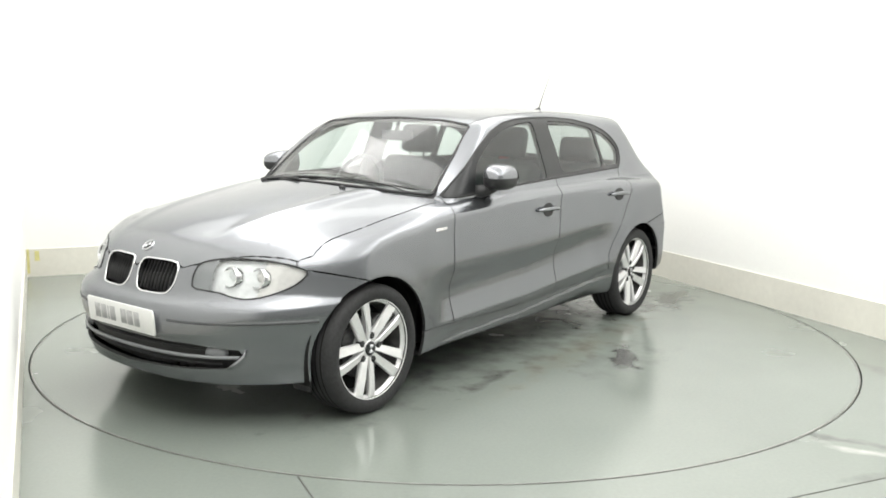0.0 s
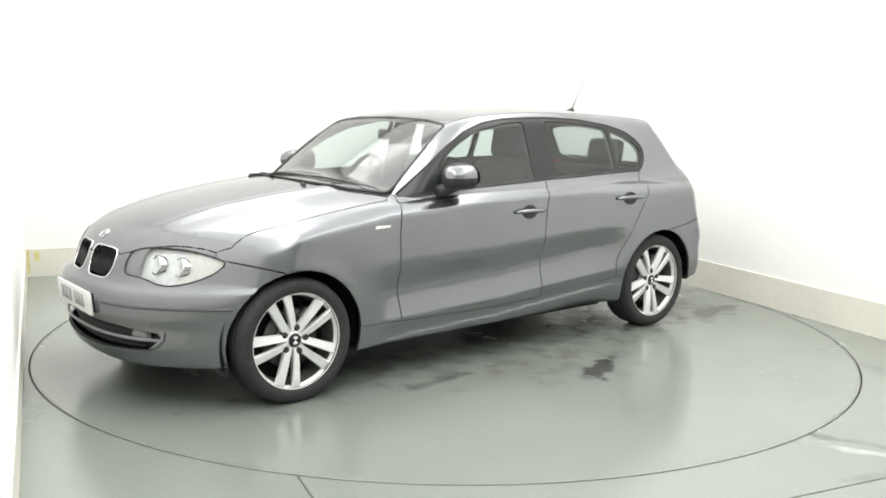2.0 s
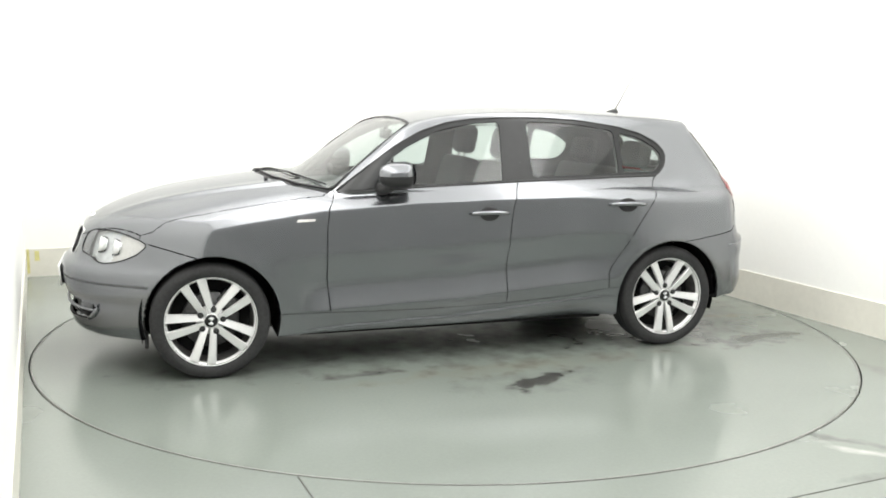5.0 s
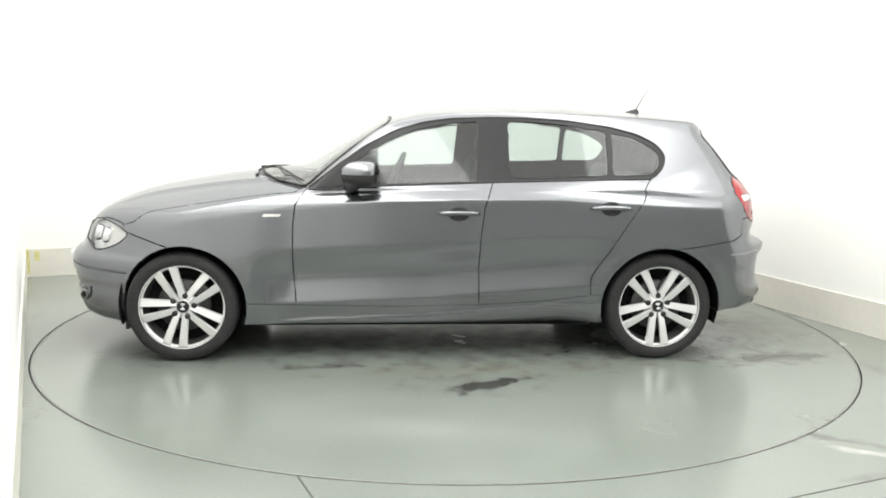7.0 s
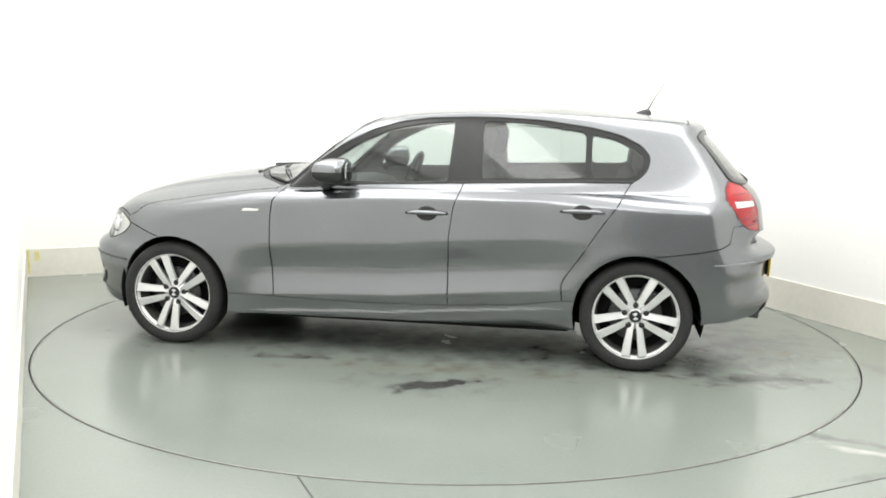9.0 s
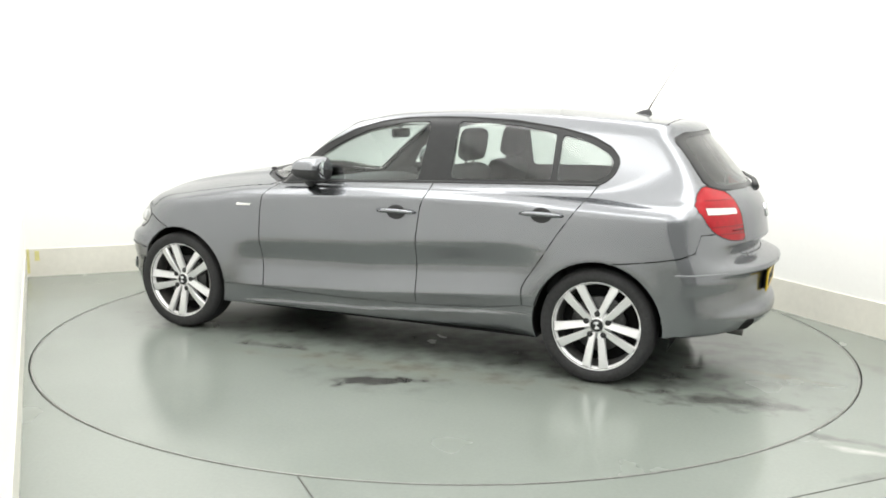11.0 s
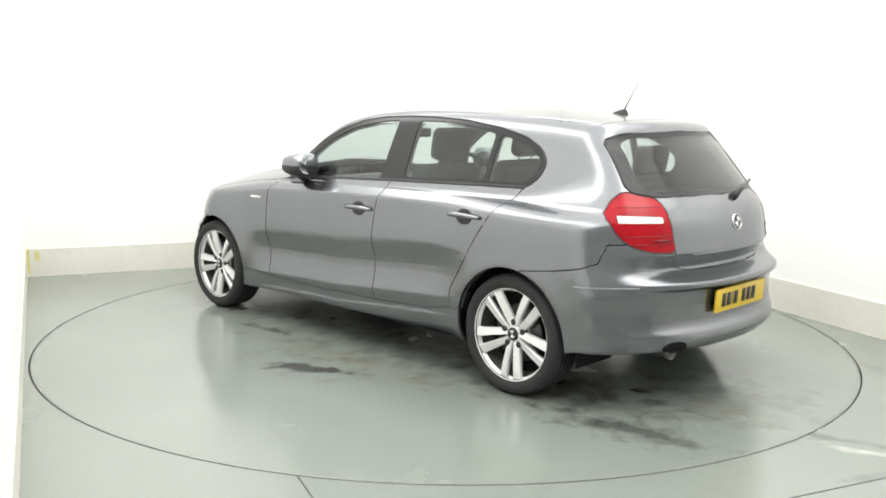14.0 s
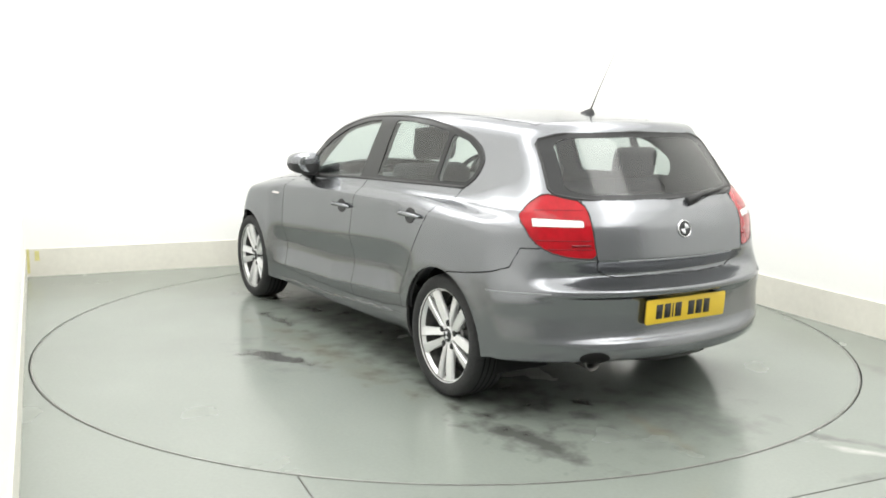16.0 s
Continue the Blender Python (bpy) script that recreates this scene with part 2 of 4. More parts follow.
def smax(a, b, k):
    h = np.clip(0.5 + 0.5 * (a - b) / k, 0, 1)
    return b + (a - b) * h + k * h * (1 - h)


def smin(a, b, k):
    return -smax(-a, -b, k)


FRONT_AXLE, REAR_AXLE, HUB_HIGH = -1.33, 1.33, 0.303


def side_width(x, z):
    """Half width of the lower body."""
    w = curve(x, (-2.1, 0.80, -1.9, 0.815, -1.6, 0.845, -1.33, 0.858, -1.0, 0.85, -0.7, 0.842, 0.0, 0.842, 0.7, 0.85, 1.33, 0.868, 1.6, 0.86, 1.9, 0.83, 2.15, 0.79))
    crease = 0.897 + 0.028 * x - 0.012 * x * x
    s = z - crease
    above = (0.0, -0.014, 0.02, -0.026, 0.08, -0.064, 0.16, -0.12, 0.5, -0.40)
    # the hollow in the doors climbs towards the rear
    hollow = s - 0.06 * np.maximum(x, 0) * np.clip((-0.12 - s) / 0.12, 0, 1)
    d = curve(hollow, (-0.76, -0.105, -0.73, -0.072, -0.70, -0.048, -0.67, -0.035, -0.65, -0.030, -0.632, -0.033, -0.60, -0.027, -0.57, -0.016, -0.545, -0.0105, -0.505, -0.019, -0.46, -0.029, -0.42, -0.035, -0.39, -0.0355, -0.36, -0.031, -0.31, -0.014, -0.275, -0.003, -0.24, 0.0, -0.20, -0.002, -0.12, -0.0065, -0.02, -0.0125) + above)
    # fenders and quarters carry no hollow, and swell towards the wheels
    e = curve(s, (-0.76, -0.10, -0.73, -0.055, -0.70, -0.028, -0.66, -0.014, -0.55, 0.0, -0.40, 0.010, -0.28, 0.011, -0.15, 0.006, -0.02, -0.005) + above)
    q = np.clip(np.maximum((-0.72 - x) / 0.25, (x - 0.72) / 0.40), 0, 1)
    q = q * q * (3 - 2 * q)
    d = d + (e - d) * q
    for ax in (FRONT_AXLE, REAR_AXLE):
        r = np.sqrt((x - ax) ** 2 + (z - HUB_HIGH) ** 2)
        d = d + 0.004 * np.exp(-((r - 0.352) / 0.05) ** 2)
    return w + d


def hood_high(x, a):
    c = curve(x, (-2.1, 0.66, -2.0, 0.735, -1.9, 0.79, -1.7, 0.872, -1.53, 0.917, -1.36, 0.95, -1.19, 0.978, -1.05, 0.997, -0.85, 1.02, -0.6, 1.035, -0.3, 1.06, 0.0, 1.08, 0.8, 1.08, 1.2, 1.07, 1.4, 1.06, 2.1, 1.03))
    rib = 0.010 * np.exp(-((a - (0.40 + 0.10 * (x + 1.2))) / 0.05) ** 2) * np.clip((x + 2.0) * 2, 0, 1) * np.clip((-0.6 - x) * 3, 0, 1)
    return c - 0.20 * a * a + rib


def front_face(a, z):
    c = curve(z, (0.10, -1.93, 0.16, -1.99, 0.22, -2.04, 0.30, -2.065, 0.38, -2.07, 0.44, -2.085, 0.50, -2.09, 0.545, -2.08, 0.58, -2.04, 0.62, -2.02, 0.70, -1.99, 0.78, -1.93, 0.9, -1.78))
    low = np.clip((0.60 - z) / 0.07, 0, 1)
    return c + (0.40 - 0.16 * low) * a * a + (0.52 + 0.25 * low) * a ** 4


def rear_face(a, z):
    c = curve(z, (0.16, 1.98, 0.22, 2.05, 0.27, 2.085, 0.31, 2.124, 0.345, 2.142, 0.38, 2.136, 0.405, 2.112, 0.43, 2.106, 0.50, 2.104, 0.56, 2.110, 0.583, 2.122, 0.598, 2.154, 0.617, 2.155, 0.635, 2.11, 0.655, 2.055, 0.676, 2.034, 0.72, 2.056, 0.748, 2.079, 0.80, 2.073, 0.88, 2.060, 0.95, 2.025, 1.0, 1.975, 1.1, 1.885, 1.2, 1.80, 1.29, 1.725, 1.32, 1.72, 1.4, 1.70))
    # the bumper's ledge dies out round the corner towards the wheel arch
    plain = curve(z, (0.16, 1.98, 0.22, 2.05, 0.31, 2.13, 0.385, 2.150, 0.50, 2.142, 0.56, 2.150, 0.62, 2.135, 0.70, 2.105, 0.80, 2.078, 0.88, 2.060, 0.95, 2.025, 1.0, 1.975, 1.1, 1.885, 1.2, 1.80, 1.29, 1.725, 1.32, 1.72, 1.4, 1.70))
    t = np.clip((a - 0.38) / 0.42, 0, 1)
    c = c + (plain - c) * t * t * (3 - 2 * t)
    return c - 0.30 * a * a - 0.27 * a ** 4


def roof_width(x, z):
    t = curve(x, (-0.8, 0.03, -0.2, 0.0, 0.5, 0.0, 1.0, 0.018, 1.33, 0.05, 1.6, 0.07, 1.9, 0.105))
    return 0.775 - 0.36 * np.maximum(z - 0.96, 0) - 0.6 * np.maximum(0.96 - z, 0) - 0.12 * np.maximum(z - 0.96, 0) ** 2 - t


def roof_high(x, a):
    c = curve(x, (-0.5, 1.27, -0.3, 1.325, -0.14, 1.36, 0.03, 1.389, 0.21, 1.402, 0.48, 1.411, 0.75, 1.409, 1.11, 1.397, 1.41, 1.38, 1.6, 1.36, 1.8, 1.325))
    return c - 0.10 * a * a


def windscreen(x, a, z):
    shift = (0.34 - 0.30 * np.clip((z - 0.95) / 0.4, 0, 1)) * a * a + 0.10 * a ** 4
    s = x - shift
    return (z - (1.167 + 0.615 * (s + 0.493) - 0.10 * (s + 0.493) ** 2)) * 0.85


def form(x, y, z):
    """Below zero inside the car's outer skin."""
    a = np.sqrt(y * y + 1e-6)
    f = smax(a - side_width(x, z), (z - hood_high(x, a)) * 0.93, 0.045)
    f = smax(f, front_face(a, z) - x, 0.05)
    g = smax(a - roof_width(x, z), z - roof_high(x, a), 0.075)
    g = smax(g, windscreen(x, a, z), 0.03)
    g = smax(g, 0.75 - z, 0.02)
    t = np.clip((x - 1.22) / 0.5, 0, 1)
    h = smin(f, g, 0.028 + 0.13 * t * t * (3 - 2 * t))
    h = smax(h, (x - rear_face(a, z)) * 0.9, 0.03 + 0.03 * np.clip((z - 0.7) / 0.3, 0, 1))
    u = np.clip((x - 1.45) / 0.3, 0, 1)
    return smax(h, 0.20 + 0.09 * u * u * (3 - 2 * u) - z, 0.02)


def gradient(p, e=0.002):
    x, y, z = p.T
    g = np.stack([form(x + e, y, z) - form(x - e, y, z), form(x, y + e, z) - form(x, y - e, z), form(x, y, z + e) - form(x, y, z - e)], 1)
    return g / (2 * e)


def onto(p, axis=None, rounds=4):
    """Bring points onto the skin, along the slope or along one axis."""
    for _ in range(rounds):
        f = form(*p.T)[:, None]
        g = gradient(p)
        if axis is None:
            p = p - f * g / np.maximum((g * g).sum(1), 1e-6)[:, None]
        else:
            s = np.zeros_like(p)
            s[:, axis] = np.clip(f[:, 0] / np.where(np.abs(g[:, axis]) < 0.25, 1e9, g[:, axis]), -0.02, 0.02)
            p = p - s
    return p


def skin(step=0.0145):
    """The skin as a net of four-sided faces (surface nets on an even grid)."""
    x, y, z = (np.arange(lo, hi, step, dtype=np.float32) for lo, hi in ((-2.2, 2.28), (-0.94 - step / 2, 0.95, ), (0.12, 1.47)))
    f = form(x[:, None, None], y[None, :, None], z[None, None, :])
    s = f < 0
    n = np.array(s.shape)
    c = [s[i:n[0] - 1 + i, j:n[1] - 1 + j, k:n[2] - 1 + k] for i in (0, 1) for j in (0, 1) for k in (0, 1)]
    live = np.logical_or.reduce(c) & ~np.logical_and.reduce(c)
    number = np.full(live.shape, -1)
    cells = np.argwhere(live)
    number[live] = np.arange(len(cells))
    p = np.stack([x[cells[:, 0]], y[cells[:, 1]], z[cells[:, 2]]], 1).astype(np.float64) + step / 2
    p = onto(p)
    faces = []
    for ax in range(3):
        o1, o2 = [(1, 2), (2, 0), (0, 1)][ax]
        lo = [slice(1, -1)] * 3
        lo[ax] = slice(0, -1)
        hi = [slice(1, -1)] * 3
        hi[ax] = slice(1, None)
        a, b = s[tuple(lo)], s[tuple(hi)]
        at = np.argwhere(a != b)
        out = a[a != b]
        at[:, [k for k in range(3) if k != ax]] += 1
        q = []
        for d1, d2 in ((0, 0), (1, 0), (1, 1), (0, 1)):
            e = at.copy()
            e[:, o1] -= d1
            e[:, o2] -= d2
            q.append(number[e[:, 0], e[:, 1], e[:, 2]])
        q = np.stack(q, 1)
        q[~out] = q[~out][:, ::-1]
        faces.append(q)
    return p, np.concatenate(faces)

# ---- car materials ----
paint = material("silver_grey_metallic_paint", (0.222, 0.229, 0.243), rough=0.25, metal=0.9, coat=0.6, grain=0.03, size=900, wear=0.03, wear_size=3)
paint.node_tree.nodes["Principled BSDF"].inputs["Specular Tint"].default_value = (0.55, 0.56, 0.57, 1)
tyre_rubber = material("tyre_rubber", (0.022, 0.022, 0.023), rough=0.75, grain=0.25, size=60, wear=0.2, wear_size=6, bump=0.1)
alloy = material("silver_alloy", (0.80, 0.80, 0.80), rough=0.3, metal=0.4, coat=0.3, grain=0.03, size=90, wear=0.06, wear_size=9)
chrome = material("chrome", (0.75, 0.75, 0.76), rough=0.12, metal=1.0, grain=0.03, size=50)
black_plastic = material("black_plastic", (0.02, 0.02, 0.021), rough=0.5, grain=0.15, size=200, bump=0.05, wear=0.1, wear_size=5)
gloss_black = material("gloss_black_trim", (0.018, 0.019, 0.02), rough=0.3, grain=0.1, size=20, wear=0.1, spec=0.35)
dark_metal = material("dark_brake_steel", (0.10, 0.10, 0.10), rough=0.5, metal=0.8, grain=0.2, size=60)
tip_steel = material("exhaust_steel", (0.16, 0.155, 0.15), rough=0.4, metal=1.0, grain=0.1, size=60)
groove_shade_grey = material("bumper_groove_shade", (0.075, 0.077, 0.08), rough=0.5, grain=0.05, size=60)
barrel_shade = material("shaded_barrel_grey", (0.09, 0.088, 0.085), rough=0.6, metal=0.4, grain=0.2, size=40)
cloth = material("dark_grey_seat_cloth", (0.075, 0.078, 0.082), rough=0.9, grain=0.06, size=90, wear=0.08, wear_size=6)
lining = material("grey_cabin_lining", (0.12, 0.122, 0.125), rough=0.8, grain=0.04, size=60, wear=0.08)
headlining = material("pale_grey_headlining", (0.40, 0.40, 0.39), rough=0.9, grain=0.06, size=160)
dash_plastic = material("charcoal_dashboard_plastic", (0.04, 0.041, 0.043), rough=0.65, grain=0.15, size=220, bump=0.1)
window_glass = glass("window_glass", (0.72, 0.78, 0.76))
rear_glass = glass("tinted_rear_glass", (0.58, 0.62, 0.61))
# Black for panel edges, painting the shade in the shut lines.
seam_shade_black = material("seam_shade_black", (0.012, 0.012, 0.012), rough=0.8, grain=0.1)
lens_glass = glass("clear_lamp_lens", (0.93, 0.94, 0.94))
red_lens = material("red_lamp_lens", (0.34, 0.002, 0.008), rough=0.16, coat=0.05, spec=0.3, grain=0.12, size=35, wear=0.1, wear_size=12)
dark_red = material("dark_red_plastic", (0.16, 0.004, 0.01), rough=0.2, grain=0.1)
white_lens = material("white_lamp_lens", (0.72, 0.70, 0.68), rough=0.15, coat=1.0, grain=0.08, size=60)
mirror_face = material("mirror_glass", (0.85, 0.87, 0.88), rough=0.02, metal=1.0)
white_plate = material("white_reflective_plate", (0.80, 0.80, 0.78), rough=0.35, grain=0.02, size=200)
yellow_plate = material("yellow_reflective_plate", (0.72, 0.50, 0.03), rough=0.35, grain=0.03, size=200)
plate_black = material("plate_black", (0.02, 0.02, 0.02), rough=0.5, grain=0.05)
# Paler than the rear bars, to paint glare over the front plate.
glare_grey = material("plate_glare_grey", (0.42, 0.42, 0.42), rough=0.4, grain=0.05)
reflector = material("lamp_reflector", (0.80, 0.81, 0.82), rough=0.3, metal=0.15, grain=0.1, size=30)
lamp_grey = material("grey_lamp_bezel", (0.22, 0.225, 0.235), rough=0.35, grain=0.05, size=60)
badge_light = material("badge_white", (0.75, 0.76, 0.78), rough=0.25, grain=0.03)

car = new("hatchback_car")
tagged(car, "silver-grey metallic five-door hatchback standing on the turntable", "car")
NEAR, FAR = -1, 1
STEP = 0.0125


# ---- cutting the skin into panels ----
def rounded(poly, rounds=2):
    """Corner-cut a closed outline."""
    p = np.array(poly, float)
    for _ in range(rounds):
        q = np.roll(p, -1, 0)
        t = np.minimum(0.22, 0.018 / np.maximum(np.hypot(*(q - p).T), 1e-6))[:, None]
        p = np.stack([(1 - t) * p + t * q, t * p + (1 - t) * q], 1).reshape(-1, 2)
    return p


def inside(pts, poly):
    x, y = pts.T
    r = np.zeros(len(x), bool)
    for (x0, y0), (x1, y1) in zip(poly, np.roll(poly, -1, 0)):
        if y0 == y1:
            continue
        r ^= ((y0 > y) != (y1 > y)) & (x < (x1 - x0) * (y - y0) / (y1 - y0) + x0)
    return r


def nearest(pts, poly):
    best, at = np.full(len(pts), 1e9), pts.copy()
    for a, b in zip(poly, np.roll(poly, -1, 0)):
        d = b - a
        t = np.clip(((pts - a) @ d) / max(d @ d, 1e-12), 0, 1)
        q = a + t[:, None] * d
        e = np.hypot(*(pts - q).T)
        k = e < best
        best[k], at[k] = e[k], q[k]
    return best, at


def flat(p, view):
    a = np.abs(p[:, 1])
    return {"side": np.stack([p[:, 0], p[:, 2]], 1), "end": np.stack([a, p[:, 2]], 1), "top": np.stack([p[:, 0], a], 1)}[view]


def circle(cx, cz, r, n=48):
    return np.array([(cx + r * math.cos(2 * math.pi * i / n), cz + r * math.sin(2 * math.pi * i / n)) for i in range(n)])


DLO = rounded([(-0.665, 0.942), (-0.48, 1.085), (-0.33, 1.19), (-0.17, 1.272), (-0.01, 1.32), (0.15, 1.342), (0.37, 1.351), (0.55, 1.351), (0.80, 1.339), (1.06, 1.304), (1.22, 1.265), (1.33, 1.21), (1.378, 1.15), (1.362, 1.08), (1.30, 1.022), (1.03, 1.018), (0.47, 1.003), (-0.30, 0.973)], 1)
HEADLAMP = rounded([(0.352, 0.619), (0.342, 0.665), (0.353, 0.723), (0.41, 0.741), (0.492, 0.749), (0.60, 0.742), (0.682, 0.721), (0.735, 0.692), (0.71, 0.643), (0.672, 0.613), (0.628, 0.592), (0.579, 0.582), (0.521, 0.591), (0.476, 0.606)], 1)
KIDNEY = rounded([(0.024, 0.65), (0.026, 0.708), (0.05, 0.722), (0.2, 0.722), (0.258, 0.712), (0.266, 0.65), (0.245, 0.592), (0.21, 0.583), (0.075, 0.583), (0.04, 0.60)], 1)
INTAKE = rounded([(-0.6, 0.365), (-0.39, 0.388), (0.0, 0.392), (0.39, 0.388), (0.61, 0.365), (0.60, 0.335), (0.545, 0.288), (0.36, 0.278), (0.0, 0.262), (-0.36, 0.278), (-0.545, 0.288)], 1)
TAIL = rounded([(0.745, 0.930), (0.688, 0.988), (0.612, 1.036), (0.545, 1.015), (0.474, 1.0), (0.478, 0.90), (0.468, 0.754), (0.585, 0.762), (0.66, 0.785), (0.716, 0.835)], 1)
STRIP = np.array([(0.700, 0.930), (0.508, 0.921), (0.512, 0.893), (0.705, 0.896)])
REAR_GLAZING = rounded([(-0.43, 1.292), (0.0, 1.302), (0.43, 1.292), (0.545, 1.262), (0.568, 1.135), (0.592, 1.035), (0.52, 1.015), (0.44, 1.006), (0.0, 1.003), (-0.44, 1.006), (-0.52, 1.015), (-0.592, 1.035), (-0.568, 1.135), (-0.545, 1.262)], 1)
REAR_PANE = rounded([(-0.40, 1.272), (0.0, 1.28), (0.40, 1.272), (0.475, 1.248), (0.498, 1.135), (0.522, 1.05), (0.44, 1.028), (0.0, 1.024), (-0.44, 1.028), (-0.522, 1.05), (-0.498, 1.135), (-0.475, 1.248)], 1)
GATE = rounded([(-0.479, 1.1), (0.479, 1.1), (0.479, 0.90), (0.467, 0.748), (0.44, 0.692), (0.367, 0.664), (0.0, 0.660), (-0.367, 0.664), (-0.44, 0.692), (-0.467, 0.748), (-0.479, 0.90)], 1)
SCREEN = rounded([(-0.195, -0.35), (-0.193, 0.0), (-0.195, 0.35), (-0.215, 0.545), (-0.43, 0.60), (-0.60, 0.632), (-0.675, 0.638), (-0.85, 0.475), (-0.94, 0.25), (-0.972, 0.0), (-0.94, -0.25), (-0.85, -0.475), (-0.675, -0.638), (-0.60, -0.632), (-0.43, -0.60), (-0.215, -0.545)], 1)
COWL = np.array([(-0.62, 0.64), (-0.70, 0.675), (-0.88, 0.50), (-0.975, 0.26), (-1.005, 0.0), (-0.5, 0.0), (-0.5, 0.6)])
HOOD = np.array([(-2.0, -0.01), (-1.975, 0.1), (-1.955, 0.284), (-1.925, 0.345), (-1.88, 0.41), (-1.822, 0.492), (-1.735, 0.605), (-1.66, 0.69), (-1.60, 0.722), (-1.3, 0.735), (-1.0, 0.728), (-0.73, 0.712), (-0.70, 0.675), (-0.88, 0.50), (-0.975, 0.26), (-1.005, -0.01)])
FRONT_DOOR = np.array([(-0.712, 0.315), (-0.728, 0.50), (-0.730, 0.62), (-0.728, 0.762), (-0.715, 0.869), (-0.668, 0.938), (-0.55, 0.985), (-0.3, 1.05), (0.40, 1.1), (0.373, 0.998), (0.323, 0.862), (0.303, 0.702), (0.297, 0.513), (0.30, 0.311), (-0.2, 0.303)])
REAR_DOOR = np.array([(0.30, 0.311), (0.297, 0.513), (0.303, 0.702), (0.323, 0.862), (0.373, 0.998), (0.40, 1.1), (1.2, 1.12), (1.30, 1.06), (1.29, 1.03), (1.214, 0.909), (1.123, 0.781), (1.033, 0.637), (0.945, 0.508), (0.925, 0.47), (0.93, 0.372), (0.70, 0.335)])
FRONT_BUMPER = np.array([(-2.4, -0.1), (-2.4, 0.85), (-1.70, 0.85), (-1.66, 0.705), (-1.53, 0.674), (-1.33, 0.62), (-1.33, -0.1)])
REAR_BUMPER = np.array([(1.33, 0.63), (1.5, 0.65), (1.62, 0.667), (1.74, 0.69), (1.80, 0.715), (1.82, 0.80), (2.4, 0.80), (2.4, -0.1), (1.33, -0.1)])
SILL = np.array([(-1.33, 0.325), (-0.94, 0.323), (-0.712, 0.315), (-0.2, 0.303), (0.30, 0.311), (0.70, 0.335), (0.93, 0.372), (1.33, 0.40), (1.33, -0.1), (-1.33, -0.1)])
ROOF = np.array([(-0.185, -0.01), (-0.187, 0.35), (-0.205, 0.53), (0.1, 0.545), (0.8, 0.545), (1.4, 0.525), (1.585, 0.505), (1.60, -0.01)])
FENDER = np.array([(-1.70, -0.1), (-1.70, 1.1), (-0.73, 1.1), (-0.66, 0.942), (-0.715, 0.869), (-0.728, 0.762), (-0.730, 0.62), (-0.728, 0.50), (-0.712, 0.315), (-0.712, -0.1)])
PANES = {
    "front_pane": [(-0.455, 0.985), (-0.38, 1.11), (-0.25, 1.195), (-0.08, 1.273), (0.13, 1.316), (0.30, 1.328), (0.278, 0.997), (-0.2, 0.985)],
    "rear_pane": [(0.463, 1.329), (0.62, 1.328), (0.80, 1.315), (1.03, 1.281), (1.03, 1.036), (0.468, 1.02)],
    "quarter_pane": [(1.062, 1.274), (1.2, 1.243), (1.298, 1.193), (1.348, 1.148), (1.336, 1.09), (1.285, 1.042), (1.062, 1.037)],
}
side = lambda p: np.abs(p[:, 1]) > 0.5
# name, view, outline, where it holds, one for each side
CUTS = [
    ("arch", "side", circle(FRONT_AXLE + 0.010, HUB_HIGH, 0.339), lambda p: np.abs(p[:, 1]) > 0.45, True),
    ("arch", "side", circle(REAR_AXLE + 0.0, HUB_HIGH, 0.339), lambda p: np.abs(p[:, 1]) > 0.45, True),
    ("headlamp_lens", "end", HEADLAMP, lambda p: (p[:, 0] < -1.5) & (p[:, 2] > 0.5), True),
    ("grille", "end", KIDNEY, lambda p: (p[:, 0] < -1.8), True),
    ("intake", "end", INTAKE, lambda p: (p[:, 0] < -1.7), False),
    ("tail_strip", "end", STRIP, lambda p: p[:, 0] > 1.6, True),
    ("tail_lens", "end", TAIL, lambda p: p[:, 0] > 1.6, True),
    ("rear_window", "end", REAR_PANE, lambda p: p[:, 0] > 1.4, False),
    ("rear_border", "end", REAR_GLAZING, lambda p: p[:, 0] > 1.4, False),
    ("front_pane", "side", rounded(PANES["front_pane"], 1), side, True),
    ("rear_pane", "side", rounded(PANES["rear_pane"], 1), side, True),
    ("quarter_pane", "side", rounded(PANES["quarter_pane"], 1), side, True),
    ("window_trim", "side", DLO, side, True),
    ("windscreen", "top", SCREEN, lambda p: (p[:, 2] > 0.9) & (p[:, 0] < 0), False),
    ("cowl", "top", COWL, lambda p: (p[:, 2] > 0.9) & (p[:, 0] < 0), False),
    ("hood", "top", HOOD, lambda p: (p[:, 2] > 0.60) & (p[:, 0] < -0.6), False),
    ("front_bumper", "side", FRONT_BUMPER, lambda p: p[:, 0] < -1.3, False),
    ("tailgate", "end", GATE, lambda p: p[:, 0] > 1.75, False),
    ("rear_bumper", "side", REAR_BUMPER, lambda p: p[:, 0] > 1.3, False),
    ("front_door", "side", FRONT_DOOR, side, True),
    ("rear_door", "side", REAR_DOOR, side, True),
    ("sill", "side", SILL, side, True),
    ("roof", "top", ROOF, lambda p: p[:, 2] > 1.25, False),
    ("fender", "side", FENDER, lambda p: np.abs(p[:, 1]) > 0.4, True),
]


# outlines that cross the middle of the car
OWN = ("intake", "rear_window", "rear_border", "tailgate", "windscreen")


